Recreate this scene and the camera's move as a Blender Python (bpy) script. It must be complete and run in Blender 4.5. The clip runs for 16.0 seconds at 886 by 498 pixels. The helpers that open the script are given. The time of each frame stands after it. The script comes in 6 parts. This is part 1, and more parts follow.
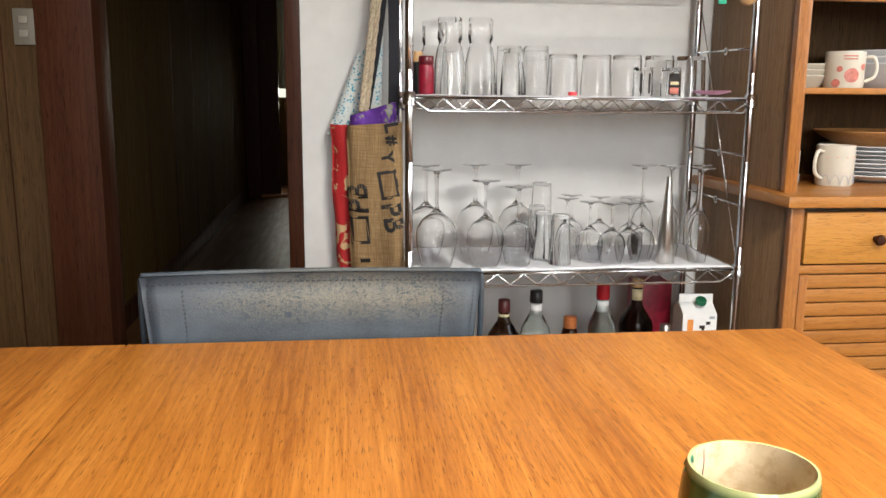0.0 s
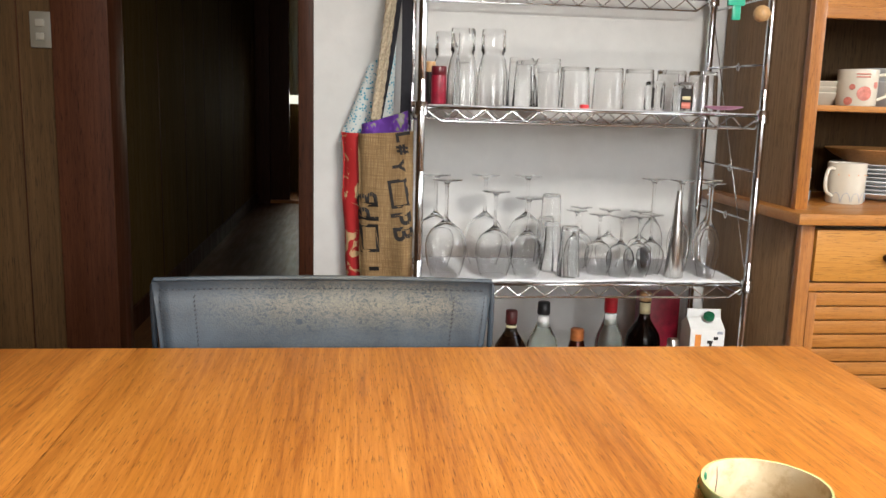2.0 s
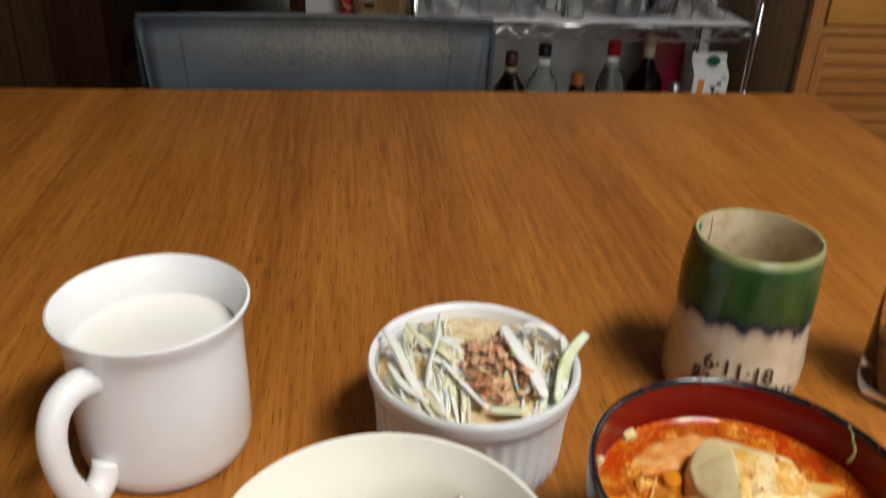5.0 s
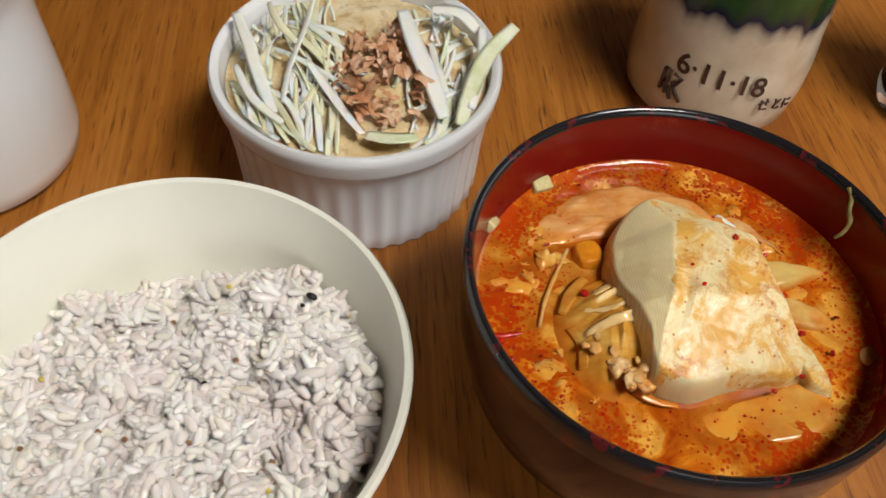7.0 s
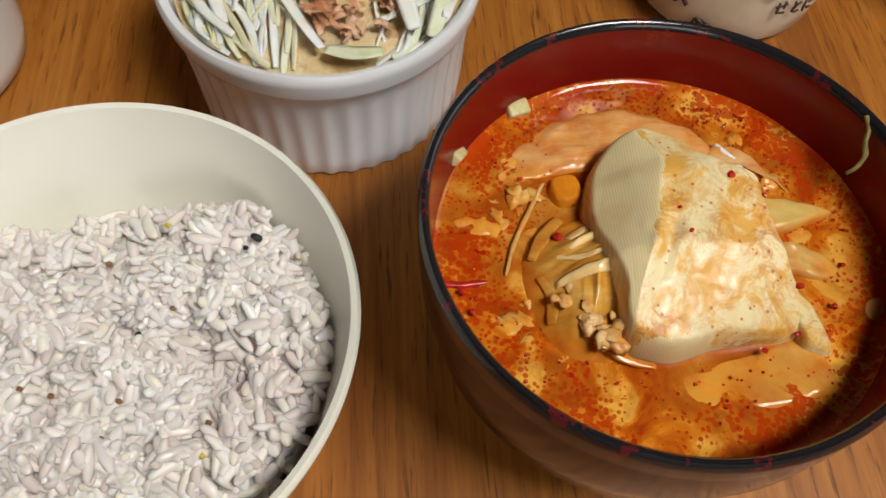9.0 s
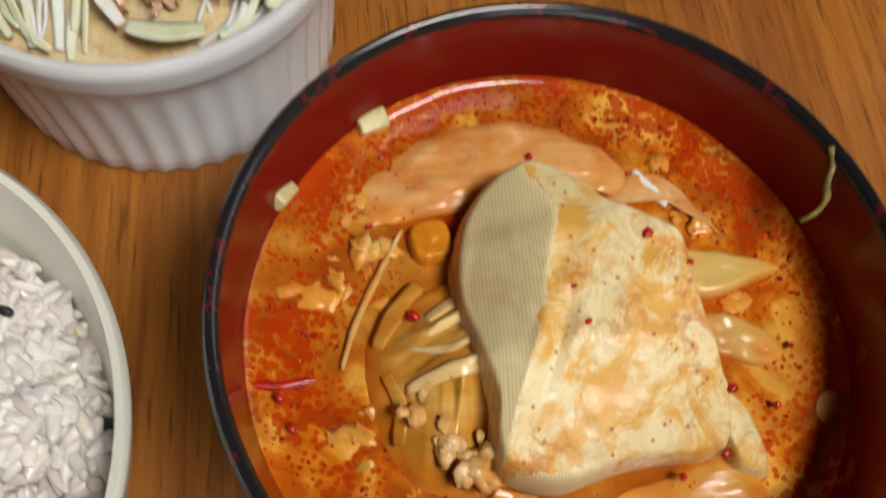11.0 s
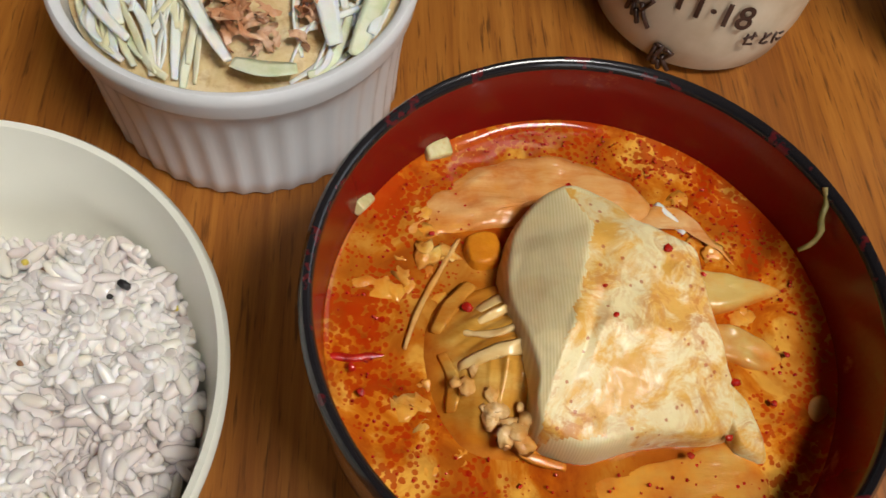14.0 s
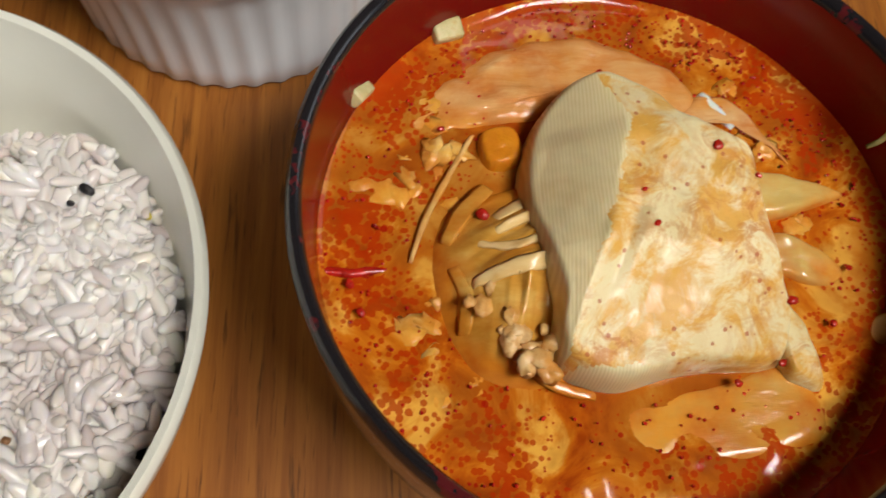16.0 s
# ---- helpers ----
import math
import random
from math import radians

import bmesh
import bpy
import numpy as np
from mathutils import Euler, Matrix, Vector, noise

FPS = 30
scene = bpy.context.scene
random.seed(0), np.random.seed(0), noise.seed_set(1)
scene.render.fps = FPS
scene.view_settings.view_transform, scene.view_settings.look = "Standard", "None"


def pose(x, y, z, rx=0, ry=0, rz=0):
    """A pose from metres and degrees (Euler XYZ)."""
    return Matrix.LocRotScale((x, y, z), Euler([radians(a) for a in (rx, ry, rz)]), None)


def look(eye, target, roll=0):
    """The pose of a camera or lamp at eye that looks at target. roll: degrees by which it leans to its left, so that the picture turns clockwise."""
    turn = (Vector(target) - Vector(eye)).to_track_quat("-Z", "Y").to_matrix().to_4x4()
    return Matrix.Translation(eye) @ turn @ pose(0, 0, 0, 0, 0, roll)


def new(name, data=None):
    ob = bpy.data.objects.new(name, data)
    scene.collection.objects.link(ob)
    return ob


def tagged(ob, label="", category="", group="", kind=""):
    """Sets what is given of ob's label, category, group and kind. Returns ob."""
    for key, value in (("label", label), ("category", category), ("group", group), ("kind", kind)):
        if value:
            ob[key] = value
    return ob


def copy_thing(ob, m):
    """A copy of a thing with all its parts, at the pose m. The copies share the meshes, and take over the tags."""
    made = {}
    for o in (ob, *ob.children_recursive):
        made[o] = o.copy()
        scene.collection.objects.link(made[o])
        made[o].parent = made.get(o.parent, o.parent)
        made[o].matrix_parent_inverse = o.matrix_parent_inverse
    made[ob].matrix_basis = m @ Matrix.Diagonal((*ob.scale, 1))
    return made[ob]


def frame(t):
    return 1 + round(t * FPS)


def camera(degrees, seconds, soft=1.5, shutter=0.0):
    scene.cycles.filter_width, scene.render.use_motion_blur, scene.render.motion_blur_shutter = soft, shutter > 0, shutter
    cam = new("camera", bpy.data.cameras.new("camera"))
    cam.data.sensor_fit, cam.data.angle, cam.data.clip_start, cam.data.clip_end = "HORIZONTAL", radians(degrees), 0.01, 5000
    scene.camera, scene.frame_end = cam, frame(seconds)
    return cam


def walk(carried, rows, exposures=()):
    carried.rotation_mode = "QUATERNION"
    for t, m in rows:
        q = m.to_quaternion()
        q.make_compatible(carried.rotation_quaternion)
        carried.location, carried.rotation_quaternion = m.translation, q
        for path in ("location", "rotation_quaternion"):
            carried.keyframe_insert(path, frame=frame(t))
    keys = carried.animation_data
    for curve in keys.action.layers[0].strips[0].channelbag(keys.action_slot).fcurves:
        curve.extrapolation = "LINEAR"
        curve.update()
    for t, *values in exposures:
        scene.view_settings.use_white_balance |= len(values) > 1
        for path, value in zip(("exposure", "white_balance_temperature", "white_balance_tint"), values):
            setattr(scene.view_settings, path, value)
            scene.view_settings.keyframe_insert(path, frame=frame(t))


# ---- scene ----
cam = camera(56.2, 16.0, shutter=0.5)
PATH = [
    (0, (0.0031, 0.0004, 0.973), (0.2304, 1.9535, 0.607), 0.5),
    (0.5, (0.0043, 0.0012, 0.973), (0.2269, 1.9562, 0.614), 0.5),
    (1, (0.0031, 0.0004, 0.973), (0.2247, 1.9556, 0.616), 0.6),
    (1.5, (0.0, 0.0, 0.976), (0.22, 1.9574, 0.626), 1.1),
    (2, (-0.0033, -0.0014, 0.975), (0.2088, 1.9575, 0.63), 1.6),
    (2.5, (0.0004, 0.002, 0.973), (0.216, 1.9582, 0.619), 1.6),
    (3, (0.0031, 0.0004, 0.975), (0.2368, 1.9493, 0.589), 1.9),
    (3.5, (-0.0008, 0.0012, 0.975), (0.2253, 1.9422, 0.551), 2.5),
    (4, (0.0, 0.0, 0.978), (0.1996, 1.9297, 0.49), 2.5),
    (4.5, (-0.0029, 0.0066, 0.976), (0.2092, 1.8822, 0.315), 3.7),
    (5, (-0.0016, 0.0135, 0.973), (0.2155, 1.7722, 0.047), 2.5),
    (5.2, (0.0029, 0.0157, 0.967), (0.2107, 1.7131, -0.07), 1.8),
    (7.3, (0.0623, 0.1065, 0.93), (0.2411, 1.2968, -0.667), 5.2),
    (8, (0.0709, 0.1039, 0.927), (0.1958, 1.2441, -0.711), 3.1),
    (8.2, (0.0685, 0.1074, 0.927), (0.1705, 1.2223, -0.73), 2.2),
    (10.3, (0.0892, 0.1534, 0.909), (0.2624, 1.0865, -0.851), 7.3),
    (10.5, (0.0926, 0.1609, 0.91), (0.2496, 1.0939, -0.852), 6.4),
    (11, (0.1, 0.1738, 0.893), (0.319, 0.9683, -0.929), 11.1),
    (11.5, (0.0941, 0.1637, 0.884), (0.309, 0.897, -0.965), 15.0),
    (12, (0.1113, 0.1687, 0.889), (0.302, 0.942, -0.946), 11.0),
    (12.5, (0.1116, 0.1707, 0.894), (0.3379, 0.977, -0.922), 12.6),
    (13, (0.1035, 0.165, 0.901), (0.3089, 1.0627, -0.874), 10.8),
    (13.5, (0.0968, 0.1561, 0.901), (0.3132, 1.0304, -0.885), 11.8),
    (14, (0.0896, 0.1503, 0.91), (0.2747, 1.1147, -0.832), 10.5),
    (14.5, (0.0876, 0.1507, 0.908), (0.2682, 1.1068, -0.839), 10.7),
    (15, (0.0915, 0.155, 0.904), (0.2833, 1.0948, -0.851), 10.6),
    (15.5, (0.0916, 0.1611, 0.892), (0.3328, 0.977, -0.918), 14.3),
    (16, (0.0904, 0.1603, 0.89), (0.2687, 0.9155, -0.953), 12.5),
]
EXPOSURE = [(0.0, 1.80), (3.5, 1.80), (4.2, 1.58), (5.0, 0.08), (5.4, -0.15), (7.5, -0.18), (10.5, -0.25), (16.0, -0.25)]
walk(cam, [(t, look(eye, target, roll)) for t, eye, target, roll in PATH], EXPOSURE)

# ---- world, sun, large lights ----
world = bpy.data.worlds.new("world")
scene.world = world
world.use_nodes = True
wn = world.node_tree.nodes
sky = wn.new("ShaderNodeTexSky")
sky.sky_type, sky.sun_disc, sky.sun_elevation, sky.sun_rotation = "NISHITA", False, radians(48), radians(120)
wn["Background"].inputs["Strength"].default_value = 0.10
world.node_tree.links.new(sky.outputs[0], wn["Background"].inputs[0])


def area_lamp(name, eye, target, w, h, watts, colour):
    data = bpy.data.lights.new(name, "AREA")
    data.shape, data.size, data.size_y, data.energy, data.color = "RECTANGLE", w, h, watts, colour
    ob = new(name, data)
    ob.matrix_world = look(eye, target)
    return ob


def sun_lamp():
    data = bpy.data.lights.new("sun", "SUN")
    data.energy, data.angle, data.color = 2.0, radians(1.0), (1.0, 0.95, 0.87)
    ob = new("sun", data)
    ob.matrix_world = look((6, -7, 10), (0, 0, 0))


sun_lamp()
# daylight through the windows, and an unseen overhead lamp added off the table's corner
area_lamp("window_light_east", (2.68, 0.75, 1.5), (0.0, 0.55, 0.9), 1.5, 1.05, 8, (1.0, 0.98, 0.95))
area_lamp("window_light_south", (0.45, -2.38, 1.55), (0.45, 0.0, 1.0), 1.8, 1.1, 23, (1.0, 0.98, 0.95))
area_lamp("hall_window_light", (-0.30, 9.3, 1.5), (-0.30, 0.0, 1.4), 0.9, 1.2, 26, (1.0, 0.97, 0.80))
area_lamp("unseen_lamp_light", (0.62, -0.16, 2.05), (0.61, -0.15, 0.0), 0.56, 0.30, 26, (1.0, 0.96, 0.89))


# ---- materials ----
class Mat:
    """A small builder round one node material."""

    def __init__(self, name, rough=0.5, metal=0.0, spec=0.5):
        self.m = bpy.data.materials.new(name)
        self.m.use_nodes = True
        self.t = self.m.node_tree
        self.b = self.t.nodes["Principled BSDF"]
        self.b.inputs["Roughness"].default_value = rough
        self.b.inputs["Metallic"].default_value = metal
        self.b.inputs["Specular IOR Level"].default_value = spec

    def n(self, kind, **inputs):
        node = self.t.nodes.new("ShaderNode" + kind)
        for k, v in inputs.items():
            key = k.replace("_", " ")
            if hasattr(v, "is_linked") or hasattr(v, "links"):
                self.t.links.new(v, node.inputs[key])
            else:
                node.inputs[key].default_value = v
        return node

    def coords(self, scale=(1, 1, 1), turn=(0, 0, 0)):
        tc = self.t.nodes.new("ShaderNodeTexCoord")
        mp = self.t.nodes.new("ShaderNodeMapping")
        mp.inputs["Scale"].default_value, mp.inputs["Rotation"].default_value = scale, turn
        self.t.links.new(tc.outputs["Object"], mp.inputs["Vector"])
        return mp.outputs[0]

    def noise(self, vec, scale, detail=4.0, rough=0.55, dist=0.0):
        return self.n("TexNoise", Vector=vec, Scale=scale, Detail=detail, Roughness=rough, Distortion=dist).outputs["Fac"]

    def voronoi(self, vec, scale, feature="F1", out="Distance"):
        v = self.n("TexVoronoi", Vector=vec, Scale=scale)
        v.feature = feature
        return v.outputs[out]

    def ramp(self, fac, *stops):
        r = self.t.nodes.new("ShaderNodeValToRGB")
        self.t.links.new(fac, r.inputs[0])
        e = r.color_ramp.elements
        while len(e) < len(stops):
            e.new(0.5)
        for el, (p, c) in zip(e, stops):
            el.position = p
            el.color = (*c, 1) if isinstance(c, tuple) else (c, c, c, 1)
        return r.outputs[0]

    def mix(self, fac, a, b, kind="MIX"):
        x = self.t.nodes.new("ShaderNodeMix")
        x.data_type, x.blend_type = "RGBA", kind
        for sock, v in ((x.inputs[0], fac), (x.inputs[6], a), (x.inputs[7], b)):
            if hasattr(v, "links"):
                self.t.links.new(v, sock)
            elif isinstance(v, tuple):
                sock.default_value = (*v, 1)
            else:
                sock.default_value = v
        return x.outputs[2]

    def math(self, op, a, b=0.0):
        x = self.t.nodes.new("ShaderNodeMath")
        x.operation = op
        for sock, v in ((x.inputs[0], a), (x.inputs[1], b)):
            if hasattr(v, "links"):
                self.t.links.new(v, sock)
            else:
                sock.default_value = v
        return x.outputs[0]

    def island(self):
        return self.t.nodes.new("ShaderNodeNewGeometry").outputs["Random Per Island"]

    def pos(self, axis):
        s = self.t.nodes.new("ShaderNodeSeparateXYZ")
        self.t.links.new(self.coords(), s.inputs[0])
        return s.outputs[axis]

    def colour(self, c):
        if hasattr(c, "links"):
            self.t.links.new(c, self.b.inputs["Base Color"])
        else:
            self.b.inputs["Base Color"].default_value = (*c, 1)
        return self

    def rough(self, r):
        self.t.links.new(r, self.b.inputs["Roughness"])
        return self

    def bump(self, h, strength=0.3, dist=0.002):
        bp = self.n("Bump", Height=h, Strength=strength, Distance=dist)
        self.t.links.new(bp.outputs[0], self.b.inputs["Normal"])
        return self

    def flesh(self, weight, radius):
        self.b.inputs["Subsurface Weight"].default_value = weight
        self.b.inputs["Subsurface Radius"].default_value = (1.0, 0.7, 0.45)
        self.b.inputs["Subsurface Scale"].default_value = radius
        return self


def plain(name, c, rough=0.5, metal=0.0, var=0.12, scale=40.0, bump=0.15):
    m = Mat(name, rough, metal)
    v = m.coords()
    n = m.noise(v, scale)
    lo = tuple(x * (1 - var) for x in c)
    hi = tuple(min(1, x * (1 + var)) for x in c)
    m.colour(m.ramp(n, (0.3, lo), (0.7, hi)))
    if bump:
        m.bump(m.noise(v, scale * 6), bump, 0.0006)
    return m.m


def wood(name, dark, mid, light, along, rough=0.4, grain=1.0, coat=0.0, spec=0.5):
    """Timber with its grain along an axis (0 x, 1 y, 2 z)."""
    m = Mat(name, rough, 0.0, spec)
    st = [1.0, 1.0, 1.0]
    st[along] = 0.035
    v = m.coords(tuple(st))
    sw = [1.0, 1.0, 1.0]
    sw[along] = 0.10
    vw = m.coords(tuple(sw))
    broad = m.noise(vw, 9 * grain, 3, 0.5, 0.6)
    fine = m.noise(v, 210 * grain, 5, 0.7, 0.25)
    base = m.ramp(m.mix(0.6, broad, fine), (0.38, dark), (0.5, mid), (0.62, light))
    sp = [1.0, 1.0, 1.0]
    sp[along] = 0.06
    pores = m.noise(m.coords(tuple(sp)), 780 * grain, 3, 0.6)
    col = m.mix(m.ramp(pores, (0.56, 0.0), (0.68, 0.85)), base, tuple(x * 0.42 for x in dark))
    m.colour(col)
    m.rough(m.ramp(m.noise(vw, 30), (0.3, rough * 0.8), (0.7, min(1, rough * 1.25))))
    m.bump(m.mix(0.5, fine, pores), 0.12, 0.0006)
    if coat:
        m.b.inputs["Coat Weight"].default_value = coat
        m.b.inputs["Coat Roughness"].default_value = 0.25
    return m.m


def glass_mat(name, tint=(1, 1, 1), rough=0.0):
    m = Mat(name, rough)
    m.b.inputs["Transmission Weight"].default_value = 1.0
    m.b.inputs["IOR"].default_value = 1.33
    m.colour(tint)
    return m.m


table_wood = wood("table_wood", (0.230, 0.072, 0.009), (0.350, 0.124, 0.017), (0.445, 0.176, 0.029), 1, 0.46, 1.0, 0.0, 0.35)
hutch_wood = wood("hutch_wood", (0.27, 0.094, 0.016), (0.35, 0.131, 0.025), (0.42, 0.172, 0.038), 2, 0.35, 0.9, 0.2)
hutch_flat = wood("hutch_wood_across", (0.31, 0.115, 0.021), (0.39, 0.155, 0.031), (0.45, 0.195, 0.046), 0, 0.35, 0.9, 0.2)
drawer_wood = wood("drawer_wood", (0.40, 0.165, 0.026), (0.47, 0.205, 0.036), (0.53, 0.245, 0.050), 0, 0.35, 0.7, 0.2)
side_wood = wood("hutch_side_wood", (0.19, 0.108, 0.050), (0.25, 0.147, 0.072), (0.31, 0.186, 0.096), 2, 0.5, 0.6, 0.0, 0.25)
dark_wood = wood("dark_wood", (0.028, 0.0095, 0.004), (0.045, 0.0145, 0.006), (0.062, 0.021, 0.009), 2, 0.5, 0.6, 0.0, 0.12)
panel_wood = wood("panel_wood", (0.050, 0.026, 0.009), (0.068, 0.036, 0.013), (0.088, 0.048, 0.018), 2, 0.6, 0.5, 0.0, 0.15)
hall_wood = wood("hall_panel_wood", (0.085, 0.050, 0.014), (0.115, 0.068, 0.020), (0.145, 0.088, 0.028), 2, 0.8, 0.4, 0.0, 0.03)
floor_wood = wood("floor_wood", (0.085, 0.038, 0.015), (0.12, 0.054, 0.020), (0.16, 0.072, 0.029), 1, 0.40, 0.6, 0.0, 0.15)
plaster = plain("wall_plaster", (0.66, 0.66, 0.645), 0.9, 0, 0.04, 18, 0.35)
ceiling_wood = wood("ceiling_wood", (0.15, 0.075, 0.03), (0.20, 0.105, 0.045), (0.25, 0.14, 0.06), 0, 0.6, 0.4)
chrome = Mat("chrome", 0.16, 1.0)
chrome.colour(chrome.ramp(chrome.noise(chrome.coords(), 30), (0.3, (0.56, 0.57, 0.58)), (0.7, (0.74, 0.75, 0.76))))
chrome = chrome.m
steel = Mat("brushed_steel", 0.3, 1.0)
steel.colour(steel.ramp(steel.noise(steel.coords((1, 1, 0.03)), 300), (0.3, (0.50, 0.49, 0.47)), (0.7, (0.68, 0.67, 0.65))))
steel = steel.m
clear_glass = glass_mat("clear_glass", (1.0, 1.0, 1.0))
dark_bottle = glass_mat("dark_bottle_glass", (0.05, 0.022, 0.012), 0.02)
green_bottle = glass_mat("pale_bottle_glass", (0.80, 0.90, 0.86))
paper = plain("shelf_paper", (0.74, 0.75, 0.77), 0.8, 0, 0.05, 60, 0.3)
white_plastic = plain("switch_plastic", (0.15, 0.135, 0.105), 0.4, 0, 0.05, 30, 0)
switch_key = plain("switch_key_plastic", (0.24, 0.22, 0.18), 0.4, 0, 0.05, 30, 0)
green_plastic = plain("green_plastic", (0.02, 0.36, 0.22), 0.35, 0, 0.08, 60, 0)
dark_green = plain("green_cap_plastic", (0.010, 0.12, 0.055), 0.35, 0, 0.08, 60, 0)
black_ink = plain("black_ink", (0.018, 0.015, 0.014), 0.7, 0, 0.2, 300, 0)
brown_ink = plain("brown_underglaze", (0.055, 0.026, 0.018), 0.4, 0, 0.4, 500, 0)
grey_ink = plain("pale_print", (0.33, 0.36, 0.42), 0.5, 0, 0.2, 200, 0)
red_cap = plain("red_cap", (0.40, 0.012, 0.022), 0.35, 0, 0.12, 100, 0)
crimson = plain("crimson_wrap", (0.22, 0.006, 0.022), 0.4, 0, 0.25, 60, 0.2)
copper_cap = plain("copper_foil", (0.50, 0.17, 0.055), 0.35, 0.4, 0.15, 100, 0)
black_cap = plain("black_cap", (0.012, 0.012, 0.013), 0.4, 0, 0.2, 60, 0)
label_cream = plain("label_cream", (0.62, 0.55, 0.33), 0.7, 0, 0.1, 90, 0)
label_white = plain("label_white", (0.74, 0.75, 0.74), 0.7, 0, 0.1, 90, 0)
carton_white = plain("carton_board", (0.80, 0.81, 0.80), 0.5, 0, 0.03, 60, 0.05)
orange_ink = plain("orange_print", (0.72, 0.26, 0.05), 0.5, 0, 0.1, 90, 0)
pink = plain("pink_plastic", (0.55, 0.25, 0.38), 0.4, 0, 0.08, 50, 0)
red_print = plain("red_print", (0.50, 0.16, 0.12), 0.45, 0, 0.25, 120, 0)
cork = plain("pale_wood_knob", (0.55, 0.33, 0.15), 0.5, 0, 0.15, 120, 0.1)
wicker = wood("tray_wood", (0.30, 0.13, 0.035), (0.42, 0.20, 0.06), (0.52, 0.27, 0.09), 0, 0.5, 1.5)
stoneware_white = plain("white_stoneware", (0.77, 0.79, 0.81), 0.16, 0, 0.025, 35, 0.03)
dish_cream = plain("cream_dish_glaze", (0.60, 0.56, 0.47), 0.2, 0, 0.04, 35, 0.03)
mug_white = plain("mug_glaze", (0.80, 0.81, 0.81), 0.14, 0, 0.02, 30, 0.02)
rice_bowl_white = plain("rice_bowl_glaze", (0.80, 0.80, 0.70), 0.2, 0, 0.03, 25, 0.03)
milk_mat = Mat("milk", 0.12).colour((0.86, 0.86, 0.83)).flesh(0.3, 0.004).m
grey_glaze = plain("grey_plate_glaze", (0.52, 0.53, 0.54), 0.25, 0, 0.05, 40, 0)

# leather of the chair back: worn through to a tan under-layer in scratches along the upper middle
leather = Mat("worn_blue_leather", 0.5, 0.0, 0.3)
lv = leather.coords()
pebble = leather.voronoi(lv, 520)
tone = leather.ramp(leather.noise(lv, 14), (0.3, (0.020, 0.028, 0.038)), (0.7, (0.042, 0.056, 0.072)))
scr = leather.noise(leather.coords((1.0, 1.0, 2.2), (0, 0.6, 0)), 46, 8, 0.75, 2.2)
scr2 = leather.noise(leather.coords((2.4, 1.0, 1.0), (0, -0.5, 0)), 60, 8, 0.75, 2.6)
lines = leather.math("MAXIMUM", leather.ramp(leather.math("ABSOLUTE", leather.math("SUBTRACT", scr, 0.5)), (0.0, 1.0), (0.045, 0.0)),
                     leather.ramp(leather.math("ABSOLUTE", leather.math("SUBTRACT", scr2, 0.5)), (0.0, 1.0), (0.035, 0.0)))
patch = leather.ramp(leather.noise(lv, 9, 3), (0.44, 0.0), (0.60, 1.0))
high = leather.ramp(leather.pos(2), (0.705, 0.15), (0.735, 1.0), (0.766, 0.45))
wear = leather.math("MULTIPLY", leather.math("MULTIPLY", leather.math("ADD", leather.math("MULTIPLY", lines, 0.8), leather.math("MULTIPLY", patch, 0.12)), leather.math("MULTIPLY", high, leather.ramp(leather.math("ADD", leather.pos(0), 0.25), (0.06, 0.12), (0.17, 0.9), (0.34, 1.0), (0.40, 0.1)))), 0.75)
leather.colour(leather.mix(wear, tone, (0.26, 0.225, 0.145)))
leather.bump(leather.math("ADD", pebble, wear), 0.25, 0.0006)
leather = leather.m
thread = plain("dark_thread", (0.018, 0.02, 0.026), 0.8, 0, 0.2, 200, 0)

# jute
jute = Mat("jute_cloth", 0.9)
wv = jute.coords((1, 1, 1))
weave = jute.math("MULTIPLY", jute.ramp(jute.noise(jute.coords((1, 1, 0.05)), 330, 2), (0.3, 0.0), (0.7, 1.0)), jute.ramp(jute.noise(jute.coords((0.05, 0.05, 1)), 330, 2), (0.3, 0.2), (0.7, 1.0)))
jute.colour(jute.mix(weave, (0.24, 0.145, 0.062), (0.46, 0.31, 0.15)))
jute.bump(weave, 0.5, 0.0015)
jute = jute.m
red_cloth = Mat("red_flowered_cloth", 0.75)
rv = red_cloth.coords()
red_cloth.colour(red_cloth.mix(red_cloth.ramp(red_cloth.noise(rv, 26, 2, 0.5, 1.4), (0.60, 0.0), (0.64, 1.0)), (0.46, 0.018, 0.02), (0.62, 0.42, 0.22)))
red_cloth = red_cloth.m
blue_cloth = Mat("dotted_blue_cloth", 0.8)
blue_cloth.colour(blue_cloth.mix(blue_cloth.ramp(blue_cloth.voronoi(blue_cloth.coords(), 130), (0.30, 1.0), (0.40, 0.0)), (0.62, 0.66, 0.64), (0.06, 0.33, 0.46)))
blue_cloth = blue_cloth.m
purple_cloth = Mat("purple_flowered_cloth", 0.8)
purple_cloth.colour(purple_cloth.ramp(purple_cloth.noise(purple_cloth.coords(), 24, 2, 0.5, 0.8), (0.42, (0.10, 0.025, 0.26)), (0.52, (0.16, 0.05, 0.38)), (0.56, (0.26, 0.30, 0.16)), (0.66, (0.42, 0.36, 0.50))))
purple_cloth = purple_cloth.m
rope_mat = plain("cream_rope", (0.50, 0.42, 0.30), 0.9, 0, 0.25, 160, 0.5)
black_strap = plain("black_strap", (0.014, 0.014, 0.020), 0.8, 0, 0.2, 150, 0.3)
curtain_mat = Mat("pale_curtain", 0.9)
curtain_mat.b.inputs["Transmission Weight"].default_value = 0.0
curtain_mat.colour((0.62, 0.70, 0.62)).flesh(0.0, 0.01)
curtain_mat = curtain_mat.m

